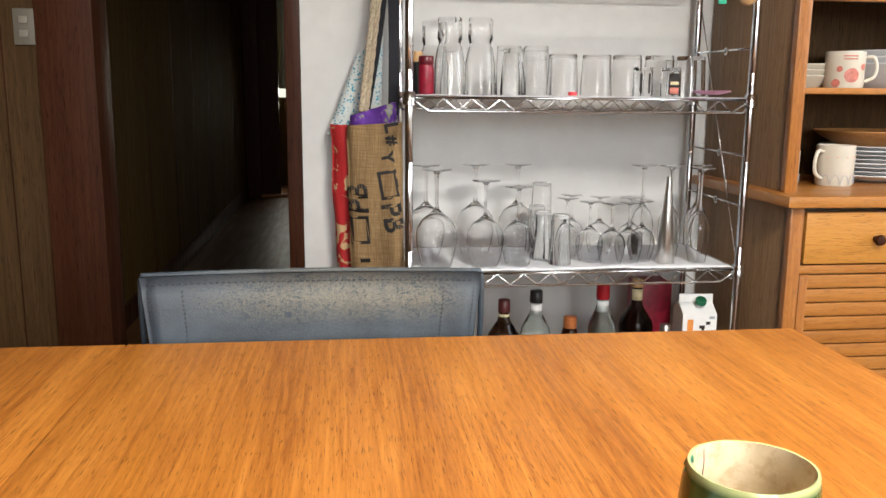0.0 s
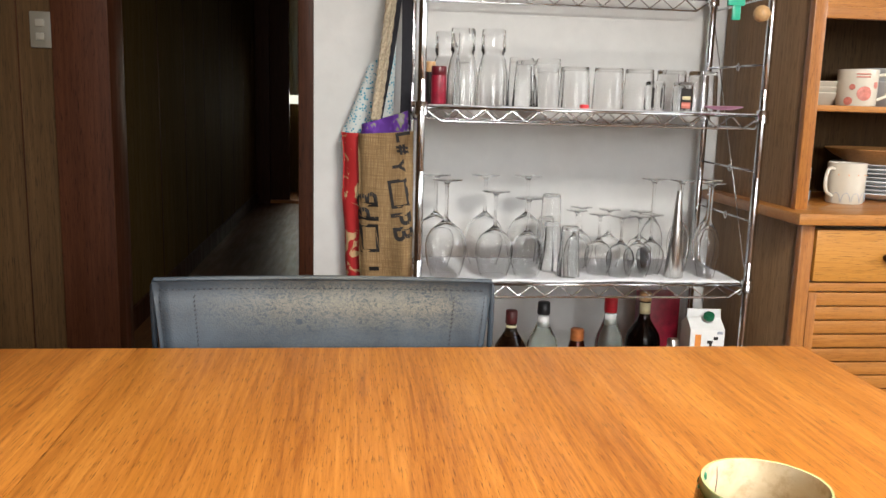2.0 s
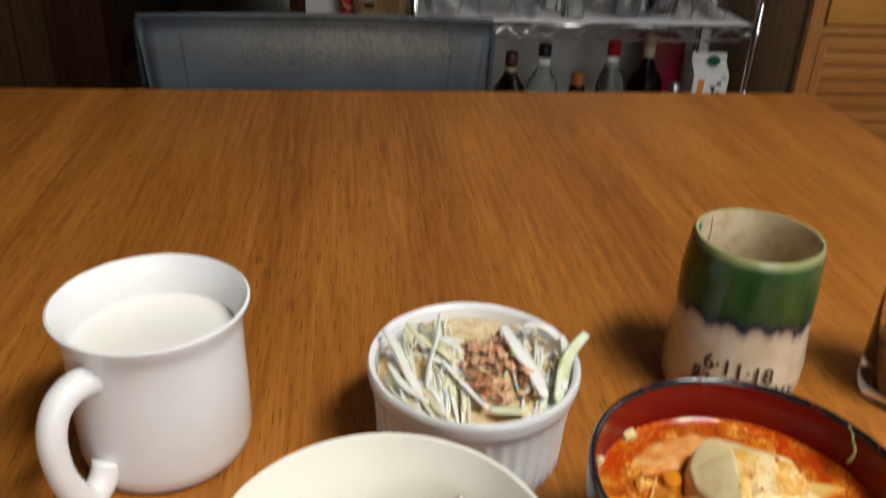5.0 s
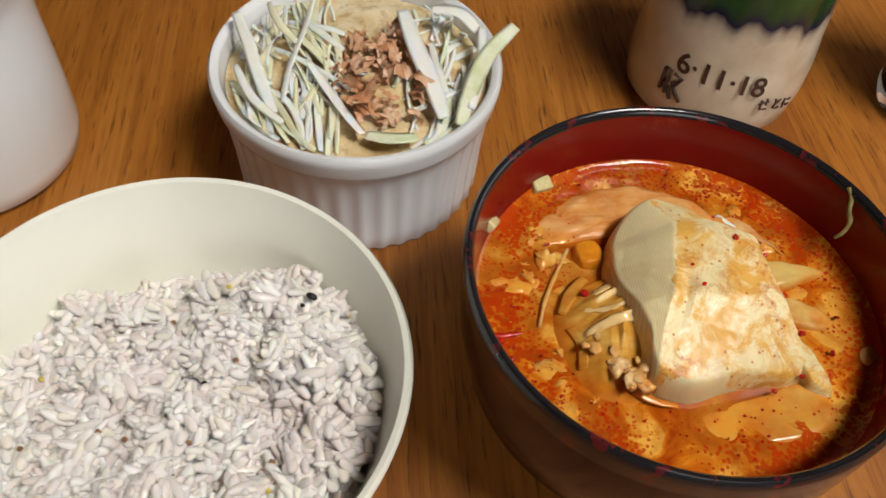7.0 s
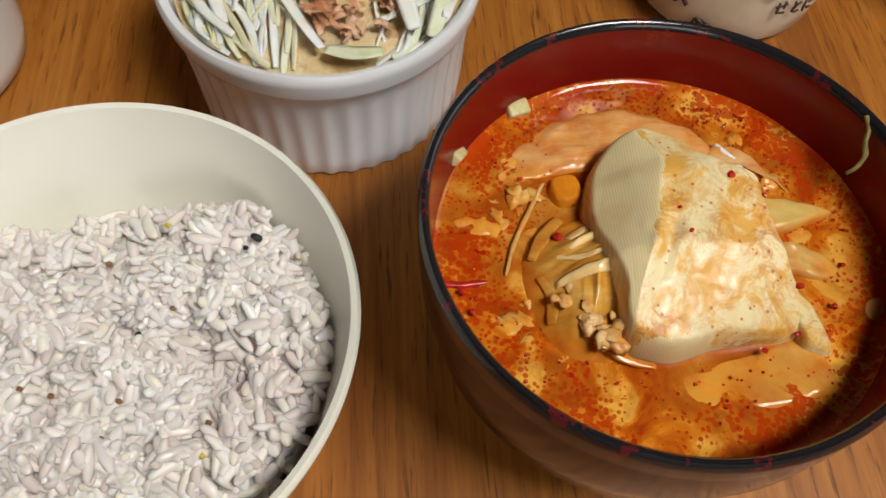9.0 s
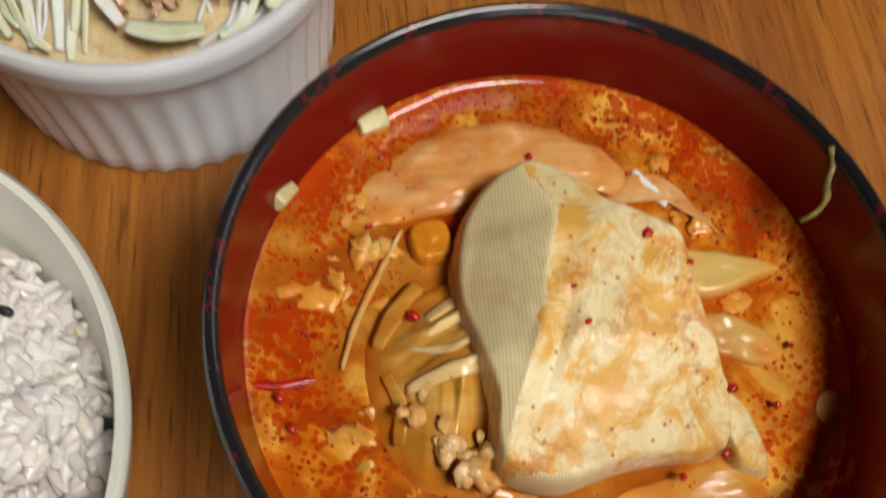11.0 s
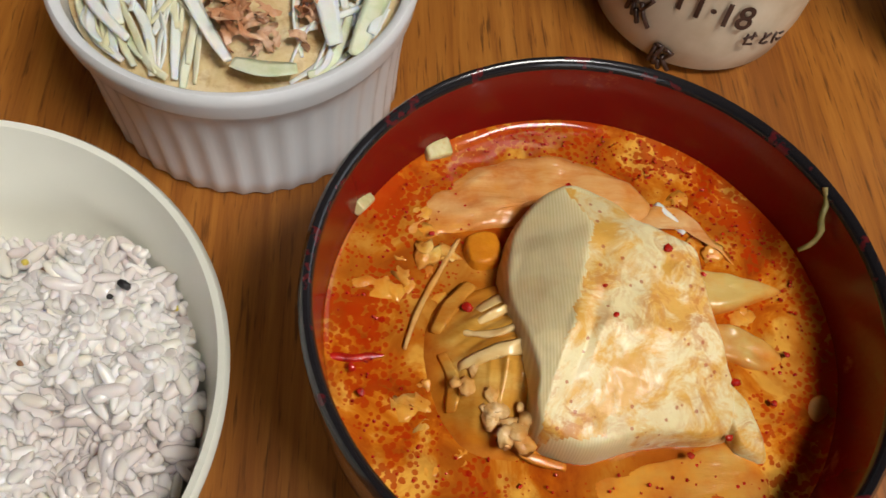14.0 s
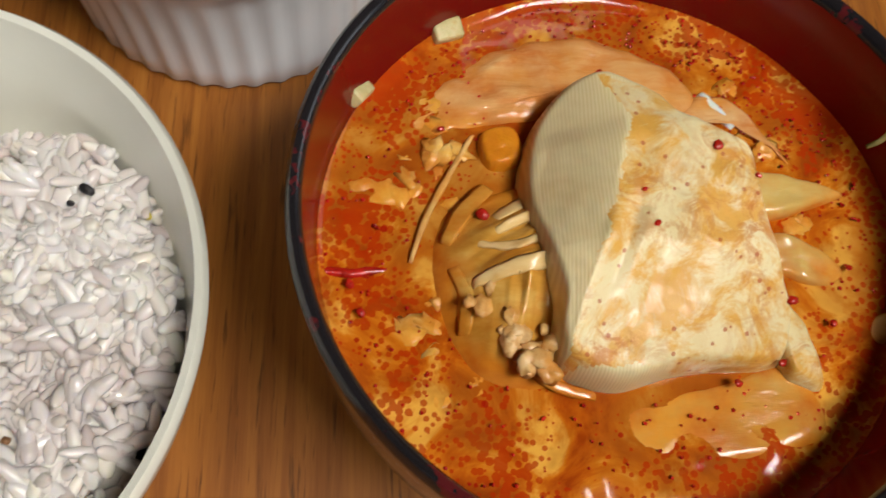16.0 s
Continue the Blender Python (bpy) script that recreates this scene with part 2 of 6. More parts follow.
# lacquer
lacquer_red = Mat("red_lacquer", 0.16, 0.0, 0.3)
v = lacquer_red.coords()
lacquer_red.colour(lacquer_red.mix(lacquer_red.ramp(lacquer_red.noise(v, 90, 6, 0.65), (0.63, 0.0), (0.72, 0.6)),
                                   lacquer_red.ramp(lacquer_red.noise(v, 20), (0.3, (0.135, 0.004, 0.004)), (0.7, (0.175, 0.006, 0.005))), (0.34, 0.075, 0.03)))
lacquer_red.bump(lacquer_red.noise(v, 300), 0.05, 0.0005)
lacquer_red = lacquer_red.m
lacquer_black = Mat("black_lacquer", 0.16)
v = lacquer_black.coords()
lacquer_black.colour(lacquer_black.mix(lacquer_black.ramp(lacquer_black.noise(v, 210, 3, 0.6), (0.58, 0.0), (0.62, 1.0)), (0.012, 0.011, 0.013), (0.090, 0.010, 0.012)))
lacquer_black = lacquer_black.m
lacquer_body = Mat("dark_red_lacquer_body", 0.12, 0.0, 0.2)
v = lacquer_body.coords()
lacquer_body.colour(lacquer_body.ramp(lacquer_body.noise(v, 14), (0.3, (0.014, 0.005, 0.006)), (0.7, (0.034, 0.007, 0.008))))
lacquer_body = lacquer_body.m

# chilli broth: red oil speckle floating on orange broth with curds of egg
broth = Mat("chilli_broth", 0.10, 0.0, 0.26)
v = broth.coords()
blot = broth.noise(v, 75, 6, 0.62, 0.7)
mid = broth.noise(v, 30, 4, 0.55, 0.5)
base = broth.ramp(blot, (0.38, (0.30, 0.040, 0.003)), (0.47, (0.46, 0.095, 0.005)), (0.54, (0.60, 0.18, 0.010)), (0.62, (0.78, 0.40, 0.06)))
base = broth.mix(broth.ramp(mid, (0.44, 0.0), (0.60, 0.7)), base, (0.36, 0.105, 0.010))
specks = broth.voronoi(v, 760)
flat = broth.n("SeparateXYZ", Vector=v)
dist = broth.math("SQRT", broth.math("ADD", broth.math("POWER", flat.outputs[0], 2.0), broth.math("POWER", flat.outputs[1], 2.0)))
edge = broth.ramp(broth.math("MULTIPLY", dist, 19.3), (0.50, 0.16), (0.78, 0.66), (1.0, 0.82))
cover = broth.math("MULTIPLY", edge, broth.ramp(broth.noise(v, 55, 4), (0.34, 0.10), (0.60, 1.0)))
dots = broth.math("LESS_THAN", specks, cover)
base = broth.mix(broth.math("MULTIPLY", dots, 0.78), base, (0.42, 0.026, 0.002))
dark = broth.ramp(broth.noise(v, 95, 4), (0.52, 0.0), (0.66, 0.55))
base = broth.mix(dark, base, (0.28, 0.062, 0.006))
big = broth.math("LESS_THAN", broth.voronoi(v, 150), 0.10)
base = broth.mix(broth.math("MULTIPLY", big, 0.85), base, (0.34, 0.010, 0.003))
broth.colour(base)
broth.bump(broth.math("ADD", broth.noise(v, 120, 4), broth.math("MULTIPLY", specks, 0.2)), 0.06, 0.0005)
broth = broth.m

tofu_mat = Mat("soft_tofu", 0.30, 0.0, 0.4)
v = tofu_mat.coords()
tc = tofu_mat.ramp(tofu_mat.noise(v, 60), (0.3, (0.74, 0.61, 0.31)), (0.7, (0.84, 0.73, 0.45)))
wash = tofu_mat.ramp(tofu_mat.noise(v, 95, 8, 0.70, 0.8), (0.45, 0.0), (0.56, 0.95))
tc = tofu_mat.mix(wash, tc, (0.70, 0.37, 0.06))
stain = tofu_mat.ramp(tofu_mat.noise(v, 230, 9, 0.76, 1.0), (0.48, 0.0), (0.56, 0.95))
zone = tofu_mat.ramp(tofu_mat.noise(v, 40, 3), (0.42, 0.1), (0.60, 1.0))
tc = tofu_mat.mix(tofu_mat.math("MULTIPLY", stain, zone), tc, (0.52, 0.17, 0.018))
tofu_mat.colour(tofu_mat.mix(tofu_mat.math("MULTIPLY", tofu_mat.math("LESS_THAN", tofu_mat.voronoi(v, 330), 0.13), 0.7), tc, (0.40, 0.060, 0.012)))
tofu_mat.bump(tofu_mat.noise(v, 300, 7, 0.68), 0.45, 0.0007)
tofu_mat.b.inputs["Coat Weight"].default_value = 0.12
tofu_mat.b.inputs["Coat Roughness"].default_value = 0.10
tofu_mat.flesh(0.12, 0.002)
tofu_mat = tofu_mat.m
tofu_skin = Mat("cloth_pressed_tofu_skin", 0.45)
v = tofu_skin.coords()
wave = tofu_skin.n("TexWave", Vector=tofu_skin.coords((1, 0.25, 0.25), (0, 0, radians(8))), Scale=560.0, Distortion=2.0, Detail=3.0)
tofu_skin.colour(tofu_skin.mix(tofu_skin.ramp(tofu_skin.noise(v, 60, 4), (0.55, 0.0), (0.75, 0.5)), tofu_skin.ramp(wave.outputs["Fac"], (0.2, (0.68, 0.56, 0.30)), (0.8, (0.76, 0.65, 0.38))), (0.60, 0.34, 0.11)))
tofu_skin.bump(wave.outputs["Fac"], 0.09, 0.0002)
tofu_skin.flesh(0.30, 0.003)
tofu_skin = tofu_skin.m


def food(name, lo, mid, hi, scale, rough=0.22, stain=(0.55, 0.17, 0.03), amount=0.5, sss=0.12, bump=0.5, streak=1.0, soak=None):
    m = Mat(name, rough, 0.0, 0.32)
    v = m.coords((streak, 1, 1), (0, 0, 0.5))
    c = m.ramp(m.noise(v, scale, 5, 0.6, 0.4), (0.32, lo), (0.5, mid), (0.68, hi))
    c = m.mix(m.math("MULTIPLY", m.ramp(m.noise(v, scale * 2.3, 5, 0.65), (0.50, 0.0), (0.64, 1.0)), amount), c, stain)
    if soak:
        level = m.math("ADD", m.pos(2), m.math("MULTIPLY", m.math("SUBTRACT", m.noise(m.coords(), 160, 5, 0.6), 0.5), 0.006))
        wet = m.ramp(m.math("MULTIPLY", m.math("SUBTRACT", level, soak), 250.0), (0.05, 1.0), (0.75, 0.0))
        c = m.mix(m.math("MULTIPLY", wet, 0.85), c, m.ramp(m.noise(m.coords(), 120, 5), (0.35, (0.52, 0.115, 0.006)), (0.65, (0.74, 0.29, 0.022))))
    m.colour(c)
    m.bump(m.noise(v, scale * 5, 4), bump, 0.0012)
    return m.flesh(sss, 0.002).m


cabbage_mat = food("stewed_cabbage", (0.66, 0.27, 0.07), (0.74, 0.42, 0.16), (0.80, 0.55, 0.27), 110, 0.16, (0.62, 0.17, 0.02), 0.6, 0.0, 0.28, 0.16, 0.7586)
pale_cabbage = food("pale_cabbage_rib", (0.56, 0.34, 0.085), (0.63, 0.45, 0.15), (0.68, 0.54, 0.25), 80, 0.2, (0.58, 0.26, 0.03), 0.4, 0.25, 0.12, 0.3, 0.7592)
brown_veg = food("braised_greens", (0.44, 0.17, 0.016), (0.58, 0.29, 0.045), (0.70, 0.44, 0.12), 110, 0.09, (0.52, 0.16, 0.010), 0.35, 0.0, 0.12, 0.4, 0.7602)
egg_mat = food("egg_curd", (0.80, 0.38, 0.05), (0.84, 0.49, 0.10), (0.88, 0.64, 0.24), 150, 0.2, (0.74, 0.24, 0.02), 0.35, 0.2, 0.2, 1.0, 0.7586)
meat_mat = food("stewed_meat_crumb", (0.62, 0.34, 0.10), (0.72, 0.47, 0.19), (0.80, 0.60, 0.32), 140, 0.2, (0.56, 0.20, 0.03), 0.4, 0.0, 0.25, 1.0, 0.7630)
soft_strip = food("soft_cabbage_strip", (0.66, 0.40, 0.12), (0.74, 0.50, 0.19), (0.80, 0.60, 0.30), 90, 0.12, (0.66, 0.30, 0.05), 0.4, 0.0, 0.10, 0.3, 0.7586)
front_leaf = food("soaked_cabbage_leaf", (0.50, 0.26, 0.045), (0.58, 0.34, 0.075), (0.66, 0.44, 0.14), 90, 0.16, (0.54, 0.19, 0.015), 0.5, 0.0, 0.14, 0.3, 0.7586)
carrot_mat = food("carrot", (0.62, 0.20, 0.010), (0.70, 0.26, 0.014), (0.74, 0.31, 0.02), 90, 0.18, (0.5, 0.12, 0.01), 0.3)
onion_white = food("leek_white", (0.82, 0.83, 0.76), (0.87, 0.88, 0.83), (0.90, 0.90, 0.88), 60, 0.22, (0.80, 0.80, 0.64), 0.3, 0.5, 0.1)
leek_green = food("leek_pale_green", (0.60, 0.66, 0.40), (0.72, 0.76, 0.56), (0.80, 0.82, 0.68), 60, 0.25, (0.50, 0.58, 0.26), 0.4, 0.3, 0.1)
leek_dull = food("soaked_leek", (0.46, 0.40, 0.17), (0.58, 0.52, 0.26), (0.66, 0.60, 0.36), 200, 0.25, (0.56, 0.30, 0.08), 0.4, 0.2, 0.2)
cabbage_raw = food("shredded_cabbage", (0.74, 0.71, 0.44), (0.80, 0.78, 0.56), (0.84, 0.83, 0.66), 50, 0.25, (0.74, 0.68, 0.36), 0.4, 0.3, 0.1)
bonito = food("bonito_flake", (0.52, 0.22, 0.10), (0.64, 0.34, 0.19), (0.78, 0.52, 0.36), 120, 0.25, (0.40, 0.12, 0.05), 0.4, 0.2, 0.15)
sauce = food("soy_dressing", (0.60, 0.42, 0.20), (0.72, 0.58, 0.33), (0.80, 0.71, 0.50), 90, 0.08, (0.34, 0.14, 0.04), 0.4, 0.2, 0.2)
sprout_mat = food("wilted_sprout", (0.10, 0.085, 0.025), (0.18, 0.145, 0.045), (0.28, 0.215, 0.08), 120, 0.25, (0.15, 0.12, 0.03), 0.4)
crumb_mat = food("pink_fish_crumb", (0.70, 0.42, 0.26), (0.76, 0.52, 0.36), (0.80, 0.60, 0.44), 120, 0.3)
chilli = plain("chilli_skin", (0.46, 0.016, 0.008), 0.18, 0, 0.4, 300, 0.2)
rice_mat = Mat("rice_grain", 0.26, 0.0, 0.45)
rnd = rice_mat.island()
rc = rice_mat.ramp(rnd, (0.0, (0.68, 0.60, 0.58)), (0.25, (0.79, 0.74, 0.71)), (0.8, (0.85, 0.82, 0.79)), (1.0, (0.80, 0.75, 0.66)))
rice_mat.colour(rice_mat.mix(rice_mat.ramp(rice_mat.noise(rice_mat.coords(), 45, 3), (0.50, 0.0), (0.66, 0.40)), rc, (0.68, 0.57, 0.55)))
rice_mat.b.inputs["Coat Weight"].default_value = 0.35
rice_mat.b.inputs["Coat Roughness"].default_value = 0.05
rice_mat.flesh(0.2, 0.0012)
rice_mat = rice_mat.m
seed_black = plain("black_seed", (0.012, 0.010, 0.012), 0.35, 0, 0.3, 400, 0.3)
millet = plain("brown_millet", (0.26, 0.13, 0.055), 0.4, 0, 0.4, 400, 0.3)
corn_yellow = plain("yellow_millet", (0.66, 0.52, 0.08), 0.35, 0, 0.2, 400, 0.2)

# tea cup: green glaze run down to a dark blue edge over a cream body
cup_glaze = Mat("green_and_cream_glaze", 0.16)
v = cup_glaze.coords()
wob = cup_glaze.noise(cup_glaze.coords((1, 1, 0.0)), 85, 2, 0.5)
zz = cup_glaze.math("ADD", cup_glaze.pos(2), cup_glaze.math("MULTIPLY", cup_glaze.math("SUBTRACT", wob, 0.5), 0.020))
cream = cup_glaze.ramp(cup_glaze.noise(v, 55, 5), (0.3, (0.50, 0.40, 0.28)), (0.6, (0.62, 0.53, 0.40)), (0.8, (0.66, 0.58, 0.46)))
green = cup_glaze.ramp(cup_glaze.noise(cup_glaze.coords((1, 1, 0.3)), 70, 4), (0.3, (0.010, 0.036, 0.010)), (0.7, (0.035, 0.085, 0.022)))
low = cup_glaze.ramp(zz, (0.0505, 0.0), (0.0515, 1.0))
cc = cup_glaze.mix(low, cream, (0.010, 0.012, 0.038))
cc = cup_glaze.mix(cup_glaze.ramp(zz, (0.055, 0.0), (0.060, 1.0)), cc, green)
cc = cup_glaze.mix(cup_glaze.ramp(cup_glaze.pos(2), (0.0885, 0.0), (0.0905, 1.0)), cc, (0.42, 0.44, 0.20))
cup_glaze.colour(cc)
cup_glaze.bump(cup_glaze.noise(v, 90, 4), 0.12, 0.001)
cup_glaze = cup_glaze.m
cup_inside = food("cream_crazed_glaze", (0.46, 0.36, 0.22), (0.58, 0.47, 0.31), (0.64, 0.54, 0.38), 40, 0.2, (0.34, 0.22, 0.11), 0.4, 0, 0.1)

# ---- mesh helpers ----


def mesh_of(name, verts, faces, mats, smooth=True, picks=None):
    me = bpy.data.meshes.new(name)
    me.from_pydata(verts, [], faces)
    for m in (mats if isinstance(mats, (list, tuple)) else [mats]):
        me.materials.append(m)
    if smooth:
        me.polygons.foreach_set("use_smooth", [True] * len(me.polygons))
    if picks is not None:
        me.polygons.foreach_set("material_index", picks)
    me.update()
    return me


def part(name, me, parent=None, label="", at=None):
    """Links a mesh as one object, under a thing where one is given."""
    ob = new(name, me)
    if parent is not None:
        ob.parent = parent
    if at is not None:
        ob.matrix_basis = at
    if label:
        ob["label"] = label
    return ob


def thing(name, label, category, at=None, group="", kind=""):
    ob = new(name)
    ob.empty_display_size = 0.02
    if at is not None:
        ob.matrix_basis = at
    return tagged(ob, label, category, group, kind)


def box_mesh(name, lo, hi, mat, bevel=0.0, seg=2):
    bm = bmesh.new()
    bmesh.ops.create_cube(bm, size=1.0)
    c = [(a + b) / 2 for a, b in zip(lo, hi)]
    s = [b - a for a, b in zip(lo, hi)]
    for v in bm.verts:
        v.co = Vector((c[0] + v.co.x * s[0], c[1] + v.co.y * s[1], c[2] + v.co.z * s[2]))
    if bevel:
        bmesh.ops.bevel(bm, geom=list(bm.edges), offset=bevel, segments=seg, affect="EDGES", profile=0.6)
    me = bpy.data.meshes.new(name)
    bm.to_mesh(me)
    bm.free()
    me.materials.append(mat)
    if bevel:
        me.polygons.foreach_set("use_smooth", [True] * len(me.polygons))
        me.set_sharp_from_angle(angle=radians(35))
    return me


def lathe_data(profile, n=48, ripple=None):
    """Verts and faces of a closed or open profile [(r, z)] turned round z."""
    verts, faces = [], []
    for i in range(n):
        a = 2 * math.pi * i / n
        for r, z in profile:
            rr = r + (ripple(a, r, z) if ripple else 0.0)
            verts.append((rr * math.cos(a), rr * math.sin(a), z))
    k = len(profile)
    for i in range(n):
        j = (i + 1) % n
        for p in range(k - 1):
            faces.append((i * k + p, j * k + p, j * k + p + 1, i * k + p + 1))
    return verts, faces


def lathe(name, profile, mat, n=48, ripple=None):
    verts, faces = lathe_data(profile, n, ripple)
    me = mesh_of(name, verts, faces, mat)
    me.set_sharp_from_angle(angle=radians(50))
    return me


def tube_data(points, radius, n=8, closed=False):
    pts = [Vector(p) for p in points]
    verts, faces = [], []
    up = Vector((0, 0, 1))
    m = len(pts)
    side = None
    for i, p in enumerate(pts):
        a = pts[(i - 1) % m] if (closed or i) else p
        b = pts[(i + 1) % m] if (closed or i < m - 1) else p
        d = (b - a).normalized()
        if side is None:
            side = d.cross(up) if abs(d.z) < 0.95 else d.cross(Vector((1, 0, 0)))
        side = (side - d * side.dot(d)).normalized()
        other = d.cross(side)
        r = radius(i / max(1, m - 1)) if callable(radius) else radius
        for k in range(n):
            w = 2 * math.pi * k / n
            verts.append(p + side * (math.cos(w) * r) + other * (math.sin(w) * r))
    for i in range(m if closed else m - 1):
        j = (i + 1) % m
        for k in range(n):
            l = (k + 1) % n
            faces.append((i * n + k, i * n + l, j * n + l, j * n + k))
    if not closed:
        faces.append(tuple(range(n - 1, -1, -1)))
        faces.append(tuple((m - 1) * n + k for k in range(n)))
    return verts, faces


def tube(name, points, radius, mat, n=8, closed=False):
    v, f = tube_data(points, radius, n, closed)
    return mesh_of(name, v, f, mat)


def join(name, lumps, mat, smooth=True):
    verts, faces = [], []
    for v, f in lumps:
        o = len(verts)
        verts += v
        faces += [tuple(i + o for i in q) for q in f]
    return mesh_of(name, verts, faces, mat, smooth)


def curve_pts(pts, steps=6, closed=False):
    """A smooth line through the points."""
    P = [Vector(p) for p in pts]
    m = len(P)
    out = []
    for i in range(m if closed else m - 1):
        a = P[(i - 1) % m] if (closed or i) else P[0]
        b, c = P[i], P[(i + 1) % m]
        d = P[(i + 2) % m] if (closed or i < m - 2) else P[-1]
        for s in range(steps):
            t = s / steps
            out.append(0.5 * ((2 * b) + (c - a) * t + (2 * a - 5 * b + 4 * c - d) * t * t + (3 * b - a - 3 * c + d) * t ** 3))
    if not closed:
        out.append(P[-1])
    return out


def cushion(name, outline, top, base, mat, rings=9, steps=4, rough=0.0, freq=200.0, round_off=0.35, picks=None):
    """A soft solid over an outline [(x, y)]: its upper side is top(x, y), its sides fall to base."""
    if sum(a[0] * b[1] - b[0] * a[1] for a, b in zip(outline, outline[1:] + outline[:1])) < 0:
        outline = outline[::-1]
    rim = curve_pts([(x, y, 0) for x, y in outline], steps, True)
    n = len(rim)
    cx = sum(p.x for p in rim) / n
    cy = sum(p.y for p in rim) / n
    verts, faces, idx = [], [], []
    for k in range(rings + 1):
        s = 1 - (1 - k / rings) ** 1.6 if k else 0.0
        for p in rim:
            x, y = cx + (p.x - cx) * s, cy + (p.y - cy) * s
            t = top(x, y)
            e = max(0.0, (s - (1 - round_off)) / round_off)
            z = base + (t - base) * math.sqrt(max(0.0, 1 - e ** 2.5))
            if rough and s < 0.999:
                nn = noise.noise(Vector((x, y, 0.3)) * freq) + 0.5 * noise.noise(Vector((x, y, 0.9)) * freq * 2.3)
                z += rough * nn
                x += rough * 0.6 * noise.noise(Vector((y, x, 2.0)) * freq)
            verts.append((x, y, z))
    for k in range(rings):
        for i in range(n):
            j = (i + 1) % n
            faces.append((k * n + i, (k + 1) * n + i, (k + 1) * n + j, k * n + j))
    faces.append(tuple(rings * n + i for i in range(n - 1, -1, -1)))
    if picks:
        for f in faces:
            c = sum((Vector(verts[i]) for i in f), Vector()) / len(f)
            idx.append(picks(c.x, c.y))
    return mesh_of(name, verts, faces, mat, True, idx if picks else None)


def blob_data(c, r, n=6, m=8, jitter=0.25, freq=3.0, seed=0.0, turn=None):
    """A small knobbly ball at c with radii r."""
    verts, faces = [], []
    for i in range(n + 1):
        a = math.pi * i / n
        for k in range(m):
            b = 2 * math.pi * k / m
            d = Vector((math.sin(a) * math.cos(b), math.sin(a) * math.sin(b), math.cos(a)))
            s = 1 + jitter * noise.noise(d * freq + Vector((seed, seed * 1.7, 3.1)))
            p = Vector((d.x * r[0], d.y * r[1], d.z * r[2])) * s
            if turn:
                p = turn @ p
            verts.append(p + Vector(c))
    for i in range(n):
        for k in range(m):
            l = (k + 1) % m
            faces.append((i * m + k, (i + 1) * m + k, (i + 1) * m + l, i * m + l))
    return verts, faces


def spin(rng):
    return Euler((rng.uniform(0, 6.28), rng.uniform(0, 6.28), rng.uniform(0, 6.28))).to_matrix()


# ---- the room ----
T = 0.70          # top of the table
WY = 2.27         # face of the wall behind the rack


def slab(name, lo, hi, mat, label="", kind="structure", category="", bevel=0.0):
    return tagged(part(name, box_mesh(name, lo, hi, mat, bevel)), label, category, "", kind)


slab("floor", (-2.4, -2.3, -0.10), (2.6, WY + 0.10, 0.0), floor_wood, "dark brown varnished wooden floor", category="floor")
slab("ceiling", (-2.4, -2.3, 2.45), (2.6, WY + 0.10, 2.55), ceiling_wood, "brown boarded ceiling", category="ceiling")
slab("wall_north", (-0.115, WY, 0), (2.6, WY + 0.10, 2.45), plaster, "white plastered wall behind the glass rack", category="wall")
slab("wall_north_panel", (-2.4, WY, 0), (-0.775, WY + 0.10, 2.45), panel_wood, "brown wood-panelled wall beside the doorway", category="wall")
slab("wall_north_head", (-0.634, WY, 2.02), (-0.155, WY + 0.10, 2.45), plaster, "plaster above the doorway", category="wall")
slab("door_frame_post", (-0.775, WY - 0.012, 0), (-0.634, WY + 0.13, 2.45), dark_wood, "dark brown wooden door post", category="door frame", bevel=0.003)
slab("door_frame_jamb", (-0.155, WY - 0.015, 0), (-0.115, WY + 0.115, 2.45), dark_wood, "dark reddish wooden door jamb", category="door frame", bevel=0.003)
slab("door_frame_head", (-0.634, WY - 0.010, 1.98), (-0.155, WY + 0.11, 2.02), dark_wood, "dark wooden door head", category="door frame", bevel=0.002)
slab("wall_west", (-2.5, -2.3, 0), (-2.4, WY + 0.10, 2.45), panel_wood, "brown wood-panelled side wall", category="wall")
# vertical joints of the panelling
for k, x in enumerate((-0.862, -0.955, -1.09, -1.235)):
    slab("trim", (x, WY - 0.0025, 0.0), (x + 0.003, WY + 0.001, 2.45), dark_wood, "dark joint between wall panels", category="trim")
# east wall with a window
for lo, hi in (((2.6, -2.3, 0), (2.7, -0.10, 2.45)), ((2.6, 1.60, 0), (2.7, WY + 0.10, 2.45)), ((2.6, -0.10, 0), (2.7, 1.60, 0.95)), ((2.6, -0.10, 2.05), (2.7, 1.60, 2.45))):
    slab("wall_east", lo, hi, plaster, "white plastered wall with the window", category="wall")
# south wall with a window
for lo, hi in (((-2.4, -2.4, 0), (-0.50, -2.3, 2.45)), ((1.40, -2.4, 0), (2.6, -2.3, 2.45)), ((-0.50, -2.4, 0), (1.40, -2.3, 0.95)), ((-0.50, -2.4, 2.15), (1.40, -2.3, 2.45))):
    slab("wall_south", lo, hi, plaster, "white plastered wall with the window", category="wall")
for k, (lo, hi) in enumerate((((2.60, -0.12, 0.93), (2.66, 1.62, 0.97)), ((2.60, -0.12, 2.03), (2.66, 1.62, 2.07)), ((2.60, 0.72, 0.97), (2.66, 0.78, 2.03)), ((2.60, -0.12, 0.97), (2.66, -0.08, 2.03)), ((2.60, 1.58, 0.97), (2.66, 1.62, 2.03)))):
    slab("window_1_frame", lo, hi, dark_wood, "dark wooden window frame", category="window")
